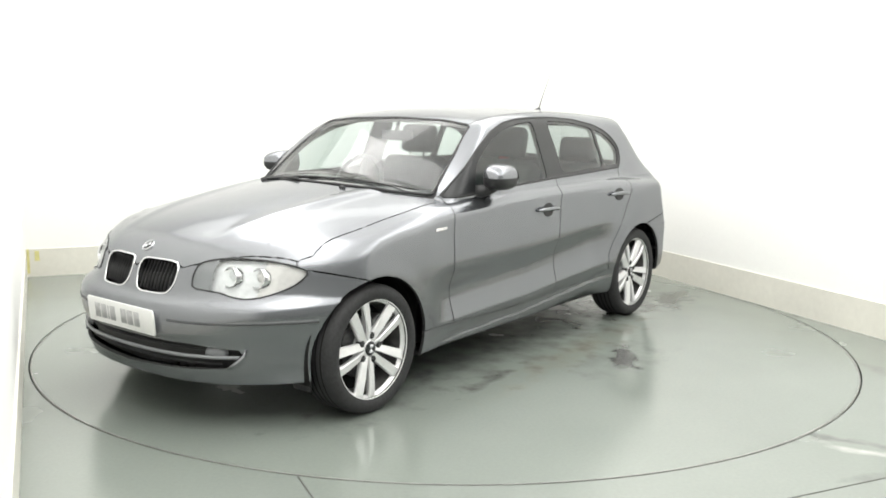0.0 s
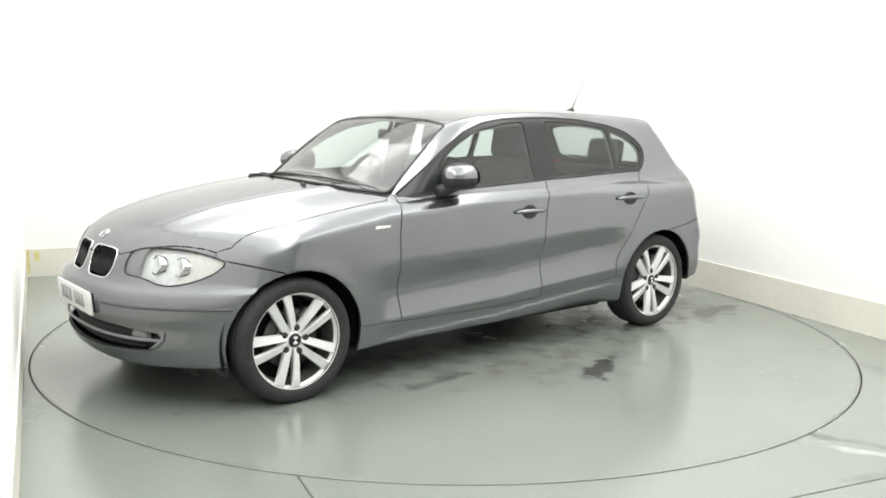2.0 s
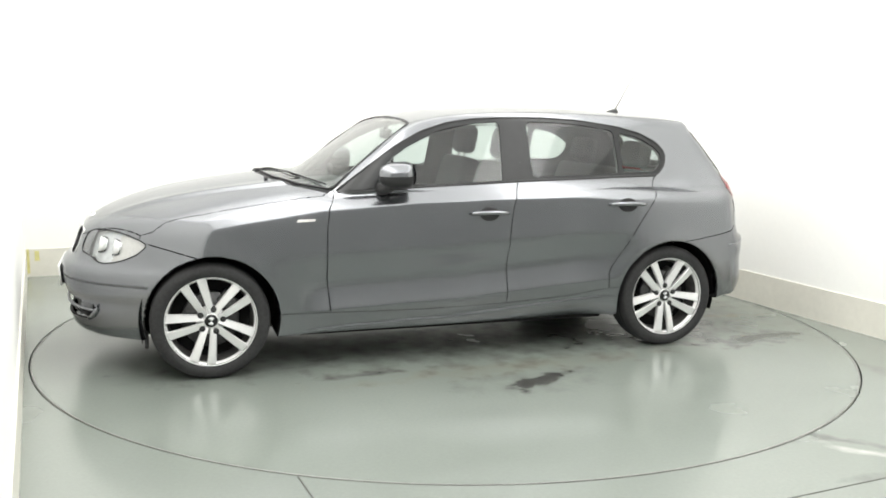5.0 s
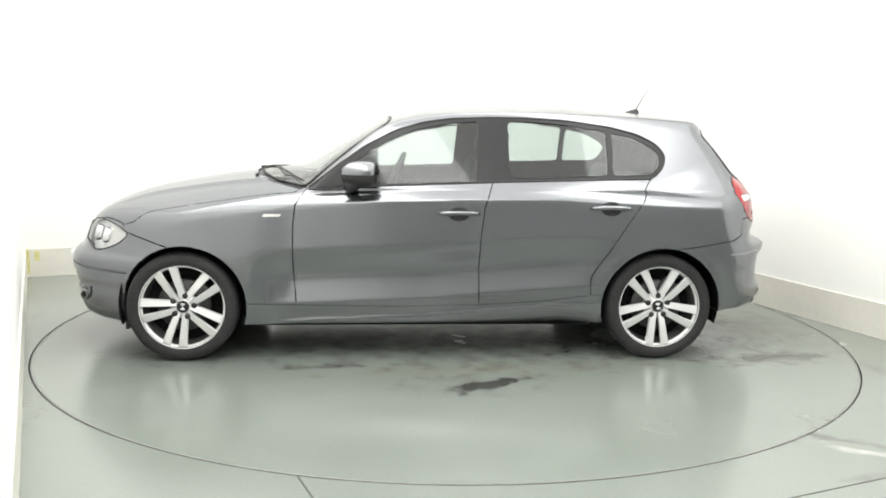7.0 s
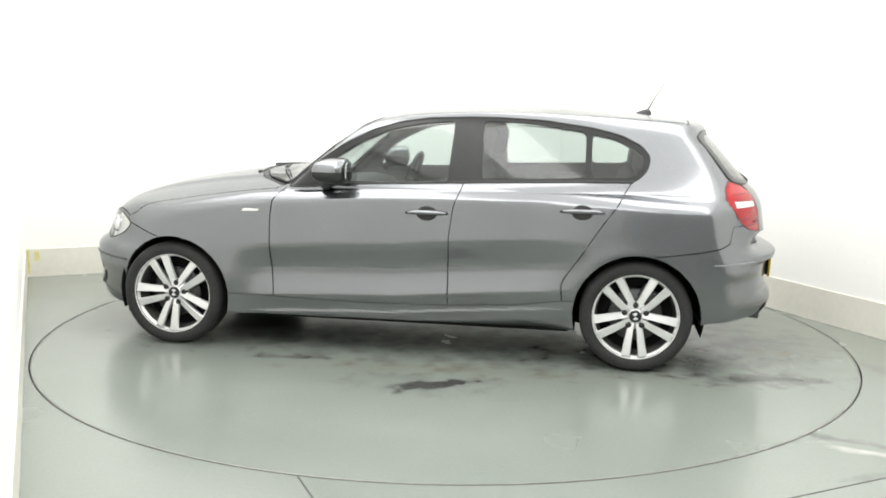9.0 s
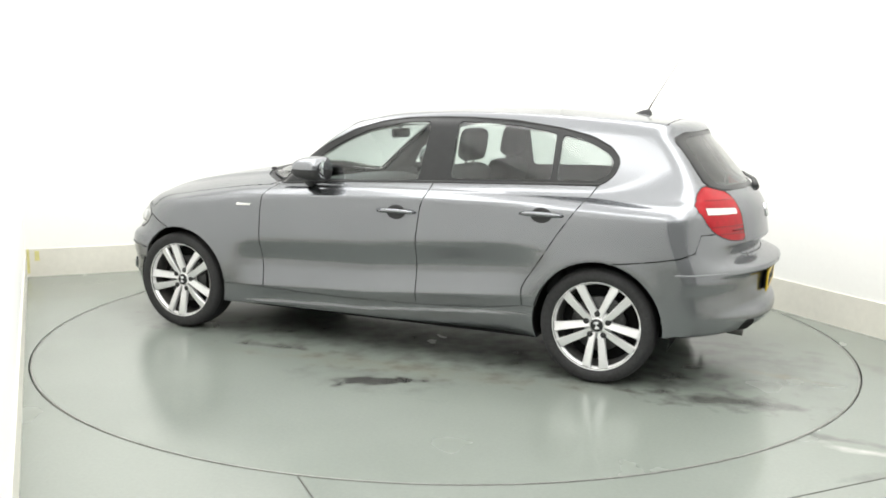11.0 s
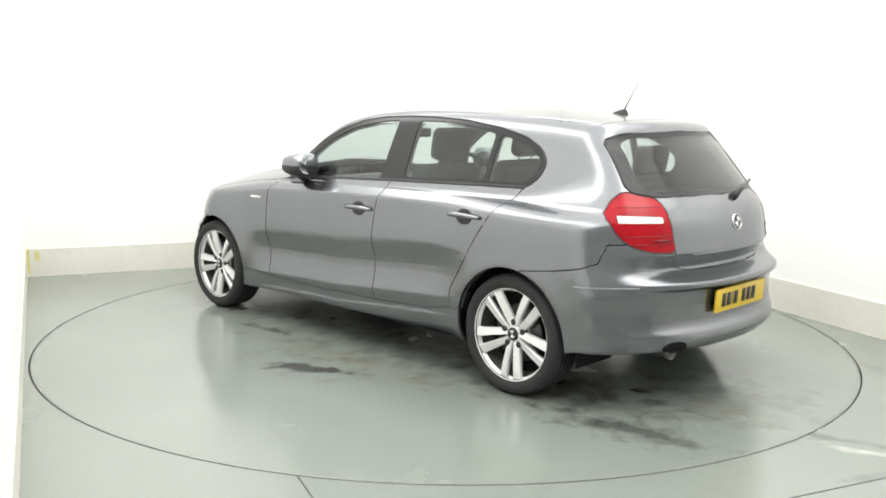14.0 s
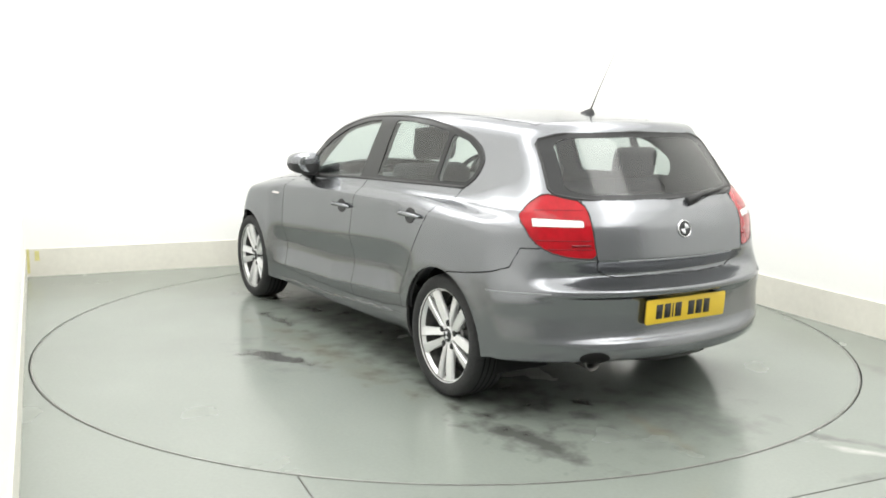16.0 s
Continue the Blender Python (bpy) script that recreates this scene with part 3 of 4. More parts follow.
def cut_skin():
    """Net the skin, pull its corners onto the seams and sort its faces by panel."""
    p, q = skin(STEP)
    fixed = np.zeros(len(p), bool)
    for name, view, poly, where, _ in CUTS:
        f = flat(p, view) if name not in OWN else {"end": p[:, [1, 2]], "top": p[:, [0, 1]]}[view]
        d, at = nearest(f, poly)
        k = where(p) & ~fixed & (d < 0.55 * STEP)
        if view == "side":
            k &= np.abs(p[:, 1]) > 0.4
        m = p[k]
        sgn = np.where(m[:, 1] < 0, -1.0, 1.0)
        own = name in OWN
        if view == "side":
            m[:, 0], m[:, 2], ax = at[k][:, 0], at[k][:, 1], 1
        elif view == "end":
            m[:, 1], m[:, 2], ax = at[k][:, 0] * (1 if own else sgn), at[k][:, 1], 0
        else:
            m[:, 0], m[:, 1], ax = at[k][:, 0], at[k][:, 1] * (1 if own else sgn), 2
        p[k] = onto(m, ax, 3)
        fixed |= k
    s02 = fixed[q[:, 0]] & fixed[q[:, 2]]
    s13 = fixed[q[:, 1]] & fixed[q[:, 3]]
    l02 = ((p[q[:, 0]] - p[q[:, 2]]) ** 2).sum(1)
    l13 = ((p[q[:, 1]] - p[q[:, 3]]) ** 2).sum(1)
    use02 = np.where(s02 & ~s13, True, np.where(s13 & ~s02, False, l02 < l13))
    t = np.concatenate([np.where(use02[:, None], q[:, [0, 1, 2]], q[:, [0, 1, 3]]), np.where(use02[:, None], q[:, [0, 2, 3]], q[:, [1, 2, 3]])])
    c = p[t].mean(1)
    kind = np.full(len(t), -1)
    for i, (name, view, poly, where, _) in enumerate(CUTS):
        own = name in OWN
        f = {"end": c[:, [1, 2]], "top": c[:, [0, 1]]}[view] if own else flat(c, view)
        k = (kind < 0) & where(c) & inside(f, poly)
        kind[k] = i
    n = gradient(p)
    n /= np.linalg.norm(n, axis=1)[:, None]
    return p, t, c, kind, n


SKIN, TRIS, MID, KIND, NORMAL = cut_skin()


def faces_of(name, sgn=0):
    ids = [i for i, cut in enumerate(CUTS) if cut[0] == name] if name != "body" else [-1]
    k = np.isin(KIND, ids)
    if sgn:
        k &= MID[:, 1] * sgn > 0
    return TRIS[k]


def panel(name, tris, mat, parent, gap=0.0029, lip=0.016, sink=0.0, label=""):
    """A panel of the skin with a seam round it and folded edges."""
    ids, t = np.unique(tris, return_inverse=True)
    t = t.reshape(-1, 3)
    v, n = SKIN[ids].copy(), NORMAL[ids].copy()
    e = np.sort(np.concatenate([t[:, [0, 1]], t[:, [1, 2]], t[:, [2, 0]]]), 1)
    raw = np.concatenate([t[:, [0, 1]], t[:, [1, 2]], t[:, [2, 0]]])
    _, first, count = np.unique(e, axis=0, return_index=True, return_counts=True)
    rim = raw[first[count == 1]]
    inward = np.zeros_like(v)
    d = v[rim[:, 1]] - v[rim[:, 0]]
    w = np.cross(n[rim[:, 0]], d)
    w /= np.maximum(np.linalg.norm(w, axis=1), 1e-9)[:, None]
    np.add.at(inward, rim[:, 0], w)
    np.add.at(inward, rim[:, 1], w)
    ln = np.linalg.norm(inward, axis=1)
    b = ln > 1e-6
    inward[b] /= ln[b][:, None]
    v = v + inward * gap - n * sink
    faces = t.tolist()
    normals = n
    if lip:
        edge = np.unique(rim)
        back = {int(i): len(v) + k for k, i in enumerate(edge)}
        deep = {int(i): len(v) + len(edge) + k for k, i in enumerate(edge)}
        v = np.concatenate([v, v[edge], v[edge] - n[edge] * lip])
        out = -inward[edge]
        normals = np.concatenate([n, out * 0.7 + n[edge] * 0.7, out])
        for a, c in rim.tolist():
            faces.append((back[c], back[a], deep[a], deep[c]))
    # The folded edges are black to paint the dark of the seams.
    me = mesh_of(name, v, faces, [mat, seam_shade_black])
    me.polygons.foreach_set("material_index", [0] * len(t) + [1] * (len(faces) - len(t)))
    me.normals_split_custom_set_from_vertices([tuple(x) for x in normals])
    ob = new(name, me)
    ob.parent = parent
    return tagged(ob, label)


def at_skin(x, y, z, axis):
    """The place on the skin seen along one axis, with a frame: x along, y up, z out."""
    p = onto(np.array([[x, y, z]], float), axis, 30)
    p = onto(p, None, 2)
    n = Vector(gradient(p)[0]).normalized()
    up = Vector((0, 0, 1)) if abs(n.z) < 0.8 else Vector((-1, 0, 0))
    r = up.cross(n).normalized()
    u = n.cross(r)
    m = Matrix((r, u, n)).transposed().to_4x4()
    m.translation = p[0]
    return m


def on_outline(poly, axis_values, view, sgn=1):
    """An outline laid on the skin."""
    a = np.zeros((len(poly), 3))
    if view == "end":
        a[:, 1], a[:, 2], a[:, 0], ax = poly[:, 0] * sgn, poly[:, 1], axis_values, 0
    elif view == "side":
        a[:, 0], a[:, 2], a[:, 1], ax = poly[:, 0], poly[:, 1], axis_values * sgn, 1
    return onto(onto(a, ax, 30), None, 1)


def loop_tube(bm, pts, r, steps=8):
    """A closed bead along points."""
    pts = [Vector(p) for p in pts]
    n = len(pts)
    rings = []
    for i, p in enumerate(pts):
        d = (pts[(i + 1) % n] - pts[i - 1]).normalized()
        s = d.cross(Vector((1, 0, 0)) if abs(d.x) < 0.8 else Vector((0, 1, 0))).normalized()
        u = s.cross(d)
        rings.append([bm.verts.new(p + r * (math.cos(a) * s + math.sin(a) * u)) for a in (2 * math.pi * k / steps for k in range(steps))])
    for i in range(n):
        a, b = rings[i], rings[(i + 1) % n]
        for k in range(steps):
            bm.faces.new((a[k], a[(k + 1) % steps], b[(k + 1) % steps], b[k]))
    return bm


def build_shell():
    parts = {}
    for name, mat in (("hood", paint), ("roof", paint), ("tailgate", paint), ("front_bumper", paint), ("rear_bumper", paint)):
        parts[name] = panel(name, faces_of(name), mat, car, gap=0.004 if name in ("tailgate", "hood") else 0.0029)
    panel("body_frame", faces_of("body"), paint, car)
    panel("windscreen", faces_of("windscreen"), window_glass, car, gap=0.0, lip=0.0, label="clear sloping laminated windscreen")
    tagged(panel("rear_window", faces_of("rear_window"), rear_glass, parts["tailgate"], gap=0.0, lip=0.0), "dark tinted heated rear window")
    panel("window_border", faces_of("rear_border"), gloss_black, parts["tailgate"], gap=0.0, lip=0.006, label="black printed border of the rear window")
    panel("cowl", faces_of("cowl"), black_plastic, car, gap=0.0, sink=0.008, label="black plastic wiper cowl")
    panel("grille_back", faces_of("grille"), pit, car, gap=-0.004, lip=0.0, sink=0.035)
    panel("intake_back", faces_of("intake"), black_plastic, parts["front_bumper"], gap=-0.02, lip=0.0, sink=0.05)
    for s in (NEAR, FAR):
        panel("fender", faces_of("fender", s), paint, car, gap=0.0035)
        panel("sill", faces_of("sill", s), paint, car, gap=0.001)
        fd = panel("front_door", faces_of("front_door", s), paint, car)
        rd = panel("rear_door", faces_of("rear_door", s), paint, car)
        parts["front_door", s], parts["rear_door", s] = fd, rd
        panel("window_trim", faces_of("window_trim", s), gloss_black, car, gap=0.0, lip=0.008, label="glossy black window surround and pillar")
        panel("window_pane", faces_of("front_pane", s), window_glass, fd, gap=0.0, lip=0.0, sink=0.004)
        panel("window_pane", faces_of("rear_pane", s), window_glass, rd, gap=0.0, lip=0.0, sink=0.004)
        panel("quarter_window", faces_of("quarter_pane", s), window_glass, rd, gap=0.0, lip=0.0, sink=0.004)
        lamp_ = panel("headlight", faces_of("headlamp_lens", s), lens_glass, car, gap=0.003, lip=0.0, label="clear twin headlight with a grey inner bezel")
        panel("reflector", faces_of("headlamp_lens", s), reflector, lamp_, gap=-0.004, lip=0.0, sink=0.026)
        bm = loop_tube(bmesh.new(), on_outline(HEADLAMP, -1.8, "end", s), 0.0038, 6)
        part("seal", bm, black_plastic, lamp_)
        # inner grey bezel plate, a shelf below, and two round lamps
        for dx, cy, cz, r in ((0.012, 0.485, 0.672, 0.043), (0.02, 0.582, 0.668, 0.043)):
            m = at_skin(-1.9, s * cy, cz, 0)
            ring = lathe(bmesh.new(), [(r * 0.25, -0.05), (r * 0.6, -0.045), (r * 0.92, -0.02), (r, -0.012), (r * 1.08, -0.014), (r * 1.08, -0.05)], 32, "z")
            bmesh.ops.transform(ring, matrix=Matrix.Translation(m.translation) @ (pose(0, 0, 0, 0, -78, 0)), verts=ring.verts)
            part("lamp", ring, chrome, lamp_, "round chrome headlamp bowl")
            ball = bmesh.new()
            bmesh.ops.create_uvsphere(ball, u_segments=20, v_segments=12, radius=r * 0.6, matrix=Matrix.Translation(m.translation + Vector((0.045, 0, 0))))
            part("bulb", ball, white_lens if cy > 0.5 else lens_glass, lamp_)
        bez = np.array([b_ for b_ in faces_of("headlamp_lens", s) if abs(SKIN[b_].mean(0)[1]) < 0.43])
        panel("bezel", bez, lamp_grey, lamp_, gap=0.0, lip=0.0, sink=0.004, label="grey inner bezel")
        out = np.array([b_ for b_ in faces_of("headlamp_lens", s) if abs(SKIN[b_].mean(0)[1]) > 0.60])
        panel("indicator", out, white_lens, lamp_, gap=0.004, lip=0.01, sink=0.012, label="clear white indicator lens")
        tl = panel("tail_light", faces_of("tail_lens", s), red_lens, car, gap=0.0025, lip=0.02, label="red wraparound tail light with a white strip")
        panel("indicator_strip", faces_of("tail_strip", s), white_lens, tl, gap=0.0, lip=0.01, sink=-0.001, label="white indicator strip")
        bm = loop_tube(bmesh.new(), on_outline(TAIL, 1.9, "end", s), 0.003, 6)
        part("seal", bm, black_plastic, tl)
        for zz, y0, y1 in ((0.965, 0.49, 0.68), (0.835, 0.485, 0.70), (0.797, 0.482, 0.66)):
            yl = np.linspace(y0, y1, 12)
            part("lens_rib", tube(bmesh.new(), on_outline(np.stack([yl, zz + 0 * yl], 1), 1.9, "end", s), 0.0022, 6), dark_red, tl)
        bar = on_outline(np.array([(0.49, 0.815), (0.53, 0.814), (0.57, 0.813)]), 1.9, "end", s)
        part("reflector_bar", tube(bmesh.new(), [Vector(v_) for v_ in bar], 0.006, 6), dark_red, tl)
        # belt strip
        xs = np.linspace(-0.62, 1.29, 40)
        line = np.stack([xs, np.interp(xs, [-0.62, -0.3, 0.47, 1.03, 1.29], [0.944, 0.970, 1.0, 1.015, 1.018])], 1)
        part("window_seal", loop_tube(bmesh.new(), on_outline(DLO, 0.7, "side", s), 0.0055, 6), black_plastic, car)
        part("belt_strip", tube(bmesh.new(), on_outline(line, 0.76, "side", s), 0.006, 6), black_plastic, car)
    # bonded rims of the windscreen and the rear window
    edge = np.zeros((len(SCREEN), 3))
    edge[:, 0], edge[:, 1], edge[:, 2] = SCREEN[:, 0], SCREEN[:, 1], 1.15
    part("screen_seal", loop_tube(bmesh.new(), onto(onto(edge, 2, 40), None, 2), 0.0075, 6), black_plastic, car, "black rubber windscreen surround")
    part("window_seal", loop_tube(bmesh.new(), on_outline(REAR_GLAZING, 1.85, "end"), 0.006, 6), black_plastic, parts["tailgate"])
    # kidney grilles
    for s in (NEAR, FAR):
        g = part("grille", loop_tube(bmesh.new(), on_outline(KIDNEY, -2.0, "end", s) + np.array([0.001, 0, 0]), 0.005, 8), chrome, car, "chrome-framed black slatted kidney grille")
        for k in range(11):
            y = 0.038 + k * 0.0212
            lo, hi = (0.588, 0.716) if 1 <= k <= 9 else (0.61, 0.70)
            a_ = at_skin(-2.0, s * y, lo + 0.006, 0).translation
            b_ = at_skin(-2.0, s * y, hi - 0.006, 0).translation
            part("slat", tube(bmesh.new(), [a_ + Vector((0.012, 0, 0)), (a_ + b_) / 2 + Vector((0.006, 0, 0)), b_ + Vector((0.012, 0, 0))], 0.0042, 6), black_plastic, g)
    # lower intake: bars, fog lamps
    fb = parts["front_bumper"]
    ys = np.linspace(-0.585, 0.585, 41)
    bar = np.stack([ys, 0.335 + 0.0 * ys], 1)
    part("intake_bar", tube(bmesh.new(), on_outline(bar, -2.0, "end") + np.array([0.006, 0, 0]), 0.008, 8), lamp_grey, fb, "grey bar across the lower intake")
    for zz in (0.30, 0.362):
        ys2 = np.linspace(-0.5, 0.5, 31)
        part("intake_bar", tube(bmesh.new(), on_outline(np.stack([ys2, zz + 0 * ys2], 1), -2.0, "end") + np.array([0.028, 0, 0]), 0.005, 6), black_plastic, fb)
    for s in (NEAR, FAR):
        m = at_skin(-1.95, s * 0.495, 0.350, 0)
        bm = lathe(bmesh.new(), [(0.001, -0.012), (0.03, -0.012), (0.040, -0.02), (0.044, -0.03)], 28, "z")
        bmesh.ops.transform(bm, matrix=m @ Matrix.Diagonal((1.2, 0.7, 1, 1)), verts=bm.verts)
        part("fog_light", bm, lamp_grey, fb, "small oval fog light")
        fin = on_outline(np.array([(0.606, 0.372), (0.598, 0.345), (0.575, 0.312), (0.54, 0.288)]), -1.9, "end", s)
        part("intake_fin", tube(bmesh.new(), [Vector(v_) + Vector((-0.004, 0, 0)) for v_ in fin], [0.006, 0.012, 0.014, 0.008], 10), paint, fb, "body-coloured fin at the intake's end")
        # bumper lines, painting the dark of the front groove and the rear crease
        ya = np.linspace(0.30, 0.79, 30)
        part("bumper_shade_line", tube(bmesh.new(), on_outline(np.stack([ya, 0.487 - 0.03 * np.clip(ya - 0.7, 0, 1)], 1), -1.9, "end", s) + np.array([0.005, 0, 0]), 0.0085, 8), groove_shade_grey, fb, "dark grey line painting the shade of the bumper's groove")
        za = np.linspace(1.72, 1.95, 24)
        part("bumper_shade_line", tube(bmesh.new(), on_outline(np.stack([za, 0.607 + 0 * za], 1), 0.8, "side", s), 0.004, 6), lamp_grey, parts["rear_bumper"])
    return parts


def build_liners(parts):
    """Cabin lining, underbody and wheel wells."""
    keep = [i for i, cut in enumerate(CUTS) if cut[0] in ("front_door", "rear_door", "window_trim", "tailgate")] + [-1]
    k = np.isin(KIND, keep) & (MID[:, 0] > -0.75) & (MID[:, 0] < 2.05) & (MID[:, 2] > 0.34) & (MID[:, 2] < 1.33)
    panel("cabin_lining", TRIS[k], lining, car, gap=0.0, lip=0.0, sink=0.03, label="dark grey cabin side lining")
    k = np.isin(KIND, [i for i, cut in enumerate(CUTS) if cut[0] == "roof"] + [-1]) & (MID[:, 2] >= 1.27)
    panel("headlining", TRIS[k], headlining, car, gap=0.0, lip=0.0, sink=0.028, label="pale grey headlining")
    bm = box(bmesh.new(), -1.78, 1.55, -0.50, 0.50, 0.175, 0.20, 0.008)
    box(bm, -0.95, 0.97, -0.69, 0.69, 0.165, 0.22, 0.012)
    part("underbody", bm, pit, car)
    bm = box(bmesh.new(), -0.86, -0.80, -0.70, 0.70, 0.21, 0.90, 0.01)
    part("bulkhead", bm, black_plastic, car)
    for ax in (FRONT_AXLE, REAR_AXLE):
        for s in (NEAR, FAR):
            bm = bmesh.new()
            rows = []
            for y in (0.47, 0.775):
                rows.append([bm.verts.new((ax + 0.006 + 0.362 * math.cos(radians(a)), s * y, HUB_HIGH + 0.362 * math.sin(radians(a)))) for a in range(-18, 199, 6)])
            for i in range(len(rows[0]) - 1):
                bm.faces.new((rows[0][i], rows[0][i + 1], rows[1][i + 1], rows[1][i]))
            bm.faces.new(rows[0])
            part("wheel_arch_liner", bm, pit, car)


def build_wheel():
    """One wheel about its own centre, its outer face towards -y."""
    wheel = new("wheel")
    wheel.parent = car
    tyre = lathe(bmesh.new(), [(0.226, -0.082), (0.236, -0.096), (0.262, -0.1025), (0.284, -0.099), (0.296, -0.086), (0.3025, -0.06), (0.3035, 0.0), (0.3025, 0.06), (0.296, 0.086), (0.284, 0.099), (0.262, 0.1025), (0.236, 0.096), (0.226, 0.082)], 96)
    t = part("tyre", tyre, tyre_rubber, wheel, "black low-profile road tyre")
    for y in (-0.045, -0.015, 0.015, 0.045):
        part("tread_groove", lathe(bmesh.new(), [(0.3037, y - 0.004), (0.3039, y), (0.3037, y + 0.004)], 64), pit, t)
    rim = lathe(bmesh.new(), [(0.2275, -0.088), (0.234, -0.092), (0.2375, -0.087), (0.2335, -0.080), (0.222, -0.074), (0.217, -0.060)], 96)
    # The barrel is dark to paint the shade behind the spokes.
    part("barrel", lathe(bmesh.new(), [(0.217, -0.060), (0.213, -0.04), (0.206, -0.01), (0.205, 0.08)], 64), barrel_shade, wheel)
    r = part("rim", rim, alloy, wheel, "silver alloy rim")
    for k in range(5):
        for s in (-1, 1):
            a0 = radians(72 * k)
            bm = bmesh.new()
            rows = []
            for rad, lat, half, y, deep in ((0.038, 0.019, 0.0165, -0.060, 0.03), (0.075, 0.0255, 0.0185, -0.068, 0.03), (0.12, 0.0325, 0.0205, -0.075, 0.028), (0.17, 0.0395, 0.0225, -0.080, 0.024), (0.212, 0.0455, 0.0250, -0.082, 0.02), (0.226, 0.0480, 0.0290, -0.080, 0.012)):
                u, w = Vector((math.cos(a0), 0, math.sin(a0))), Vector((-math.sin(a0), 0, math.cos(a0)))
                c = u * rad + w * (s * lat)
                prof = [(-half, 0.008 - 0.005 * s), (-half * 0.8, -0.004 * s), (half * 0.8, 0.004 * s), (half, 0.008 + 0.005 * s), (half * 0.9, deep), (-half * 0.9, deep)]
                rows.append([bm.verts.new(c + w * x + Vector((0, y + d, 0))) for x, d in prof])
            for a, b in zip(rows, rows[1:]):
                for i in range(6):
                    bm.faces.new((a[i], a[(i + 1) % 6], b[(i + 1) % 6], b[i]))
            bm.faces.new(rows[0][::-1]), bm.faces.new(rows[-1])
            bmesh.ops.recalc_face_normals(bm, faces=bm.faces)
            part("spoke", bm, alloy, wheel, smooth=False)
        a1 = radians(72 * k + 36)
        # Black studs paint the dark of the recessed bolt holes.
        bm = lathe(bmesh.new(), [(0.0005, -0.0665), (0.0125, -0.0665), (0.0155, -0.064), (0.0155, -0.03)], 14, "y", (0.0605 * math.cos(a1), 0, 0.0605 * math.sin(a1)))
        part("wheel_bolt_shade", bm, black_plastic, wheel)
    hub = lathe(bmesh.new(), [(0.034, -0.064), (0.040, -0.060), (0.046, -0.046), (0.066, -0.040), (0.076, -0.034), (0.076, 0.0)], 40)
    part("hub", hub, alloy, wheel)
    cap = part("hub_cap", lathe(bmesh.new(), [(0.0005, -0.071), (0.022, -0.071), (0.031, -0.0685), (0.034, -0.064)], 32), gloss_black, wheel, "round dark hub cap")
    for k in (0, 1):
        bm = bmesh.new()
        pts = [(0, 0)] + [(0.02 * math.cos(radians(k * 180 + a)), 0.02 * math.sin(radians(k * 180 + a))) for a in range(0, 91, 10)]
        slab(bm, pts, 0.002, Matrix.Translation((0, -0.0725, 0)) @ pose(0, 0, 0, 90, 0, 0))
        part("cap_quarter", bm, badge_light, cap)
    part("brake_disc", lathe(bmesh.new(), [(0.04, -0.02), (0.142, -0.02), (0.145, -0.015), (0.145, 0.004), (0.04, 0.004)], 48), dark_metal, wheel)
    bm = box(bmesh.new(), 0.09, 0.165, -0.045, 0.03, -0.06, 0.06, 0.012)
    part("brake_caliper", bm, dark_metal, wheel)
    part("wheel_back", lathe(bmesh.new(), [(0.001, 0.03), (0.206, 0.03)], 48), pit, wheel)
    return wheel


def build_mirror(s, door):
    bm = bmesh.new()
    nu, nv = 28, 18
    def pt(u, v):
        cu, su, cv, sv = math.cos(u), math.sin(u), math.cos(v), math.sin(v)
        f = lambda t, e: math.copysign(abs(t) ** e, t)
        x, y, z = f(cv, 0.65) * f(cu, 0.75), f(cv, 0.65) * f(su, 0.65), f(sv, 0.72)
        x = x * 0.140 if x < 0 else x * 0.055
        return Vector((-0.318 + x - 0.020 * y, s * (0.850 + 0.086 * y), 1.042 + z * (0.070 - 0.012 * y)))
    rows = [[bm.verts.new(pt(2 * math.pi * i / nu, -math.pi / 2 + math.pi * (j + 0.001) / (nv + 0.002))) for i in range(nu)] for j in range(nv + 1)]
    for j in range(nv):
        for i in range(nu):
            bm.faces.new((rows[j][i], rows[j][(i + 1) % nu], rows[j + 1][(i + 1) % nu], rows[j + 1][i]))
    bmesh.ops.recalc_face_normals(bm, faces=bm.faces)
    under = bm.copy()
    bm.faces.ensure_lookup_table(), under.faces.ensure_lookup_table()
    cut = int(nv * 0.5) * nu
    bmesh.ops.delete(under, geom=[f for f in under.faces if f.index >= cut], context="FACES")
    bmesh.ops.delete(bm, geom=[f for f in bm.faces if f.index < cut], context="FACES")
    m = part("wing_mirror", bm, paint, door, "silver wing mirror with a black lower shell")
    part("lower_shell", under, black_plastic, m)
    bm = bmesh.new()
    lathe(bm, [(0.0005, 0.0), (0.9, 0.0), (1.0, -0.2)], 32, "x")
    bmesh.ops.transform(bm, matrix=Matrix.Translation((-0.268, s * 0.848, 1.044)) @ Matrix.Diagonal((0.008, 0.066, 0.052, 1)), verts=bm.verts)
    part("mirror_glass", bm, mirror_face, m)
    bm = tube(bmesh.new(), [(-0.43, s * 0.735, 0.962), (-0.41, s * 0.78, 0.968), (-0.385, s * 0.81, 0.982), (-0.37, s * 0.84, 1.0)], [0.036, 0.034, 0.03, 0.026], 12)
    part("mirror_arm", bm, black_plastic, m)


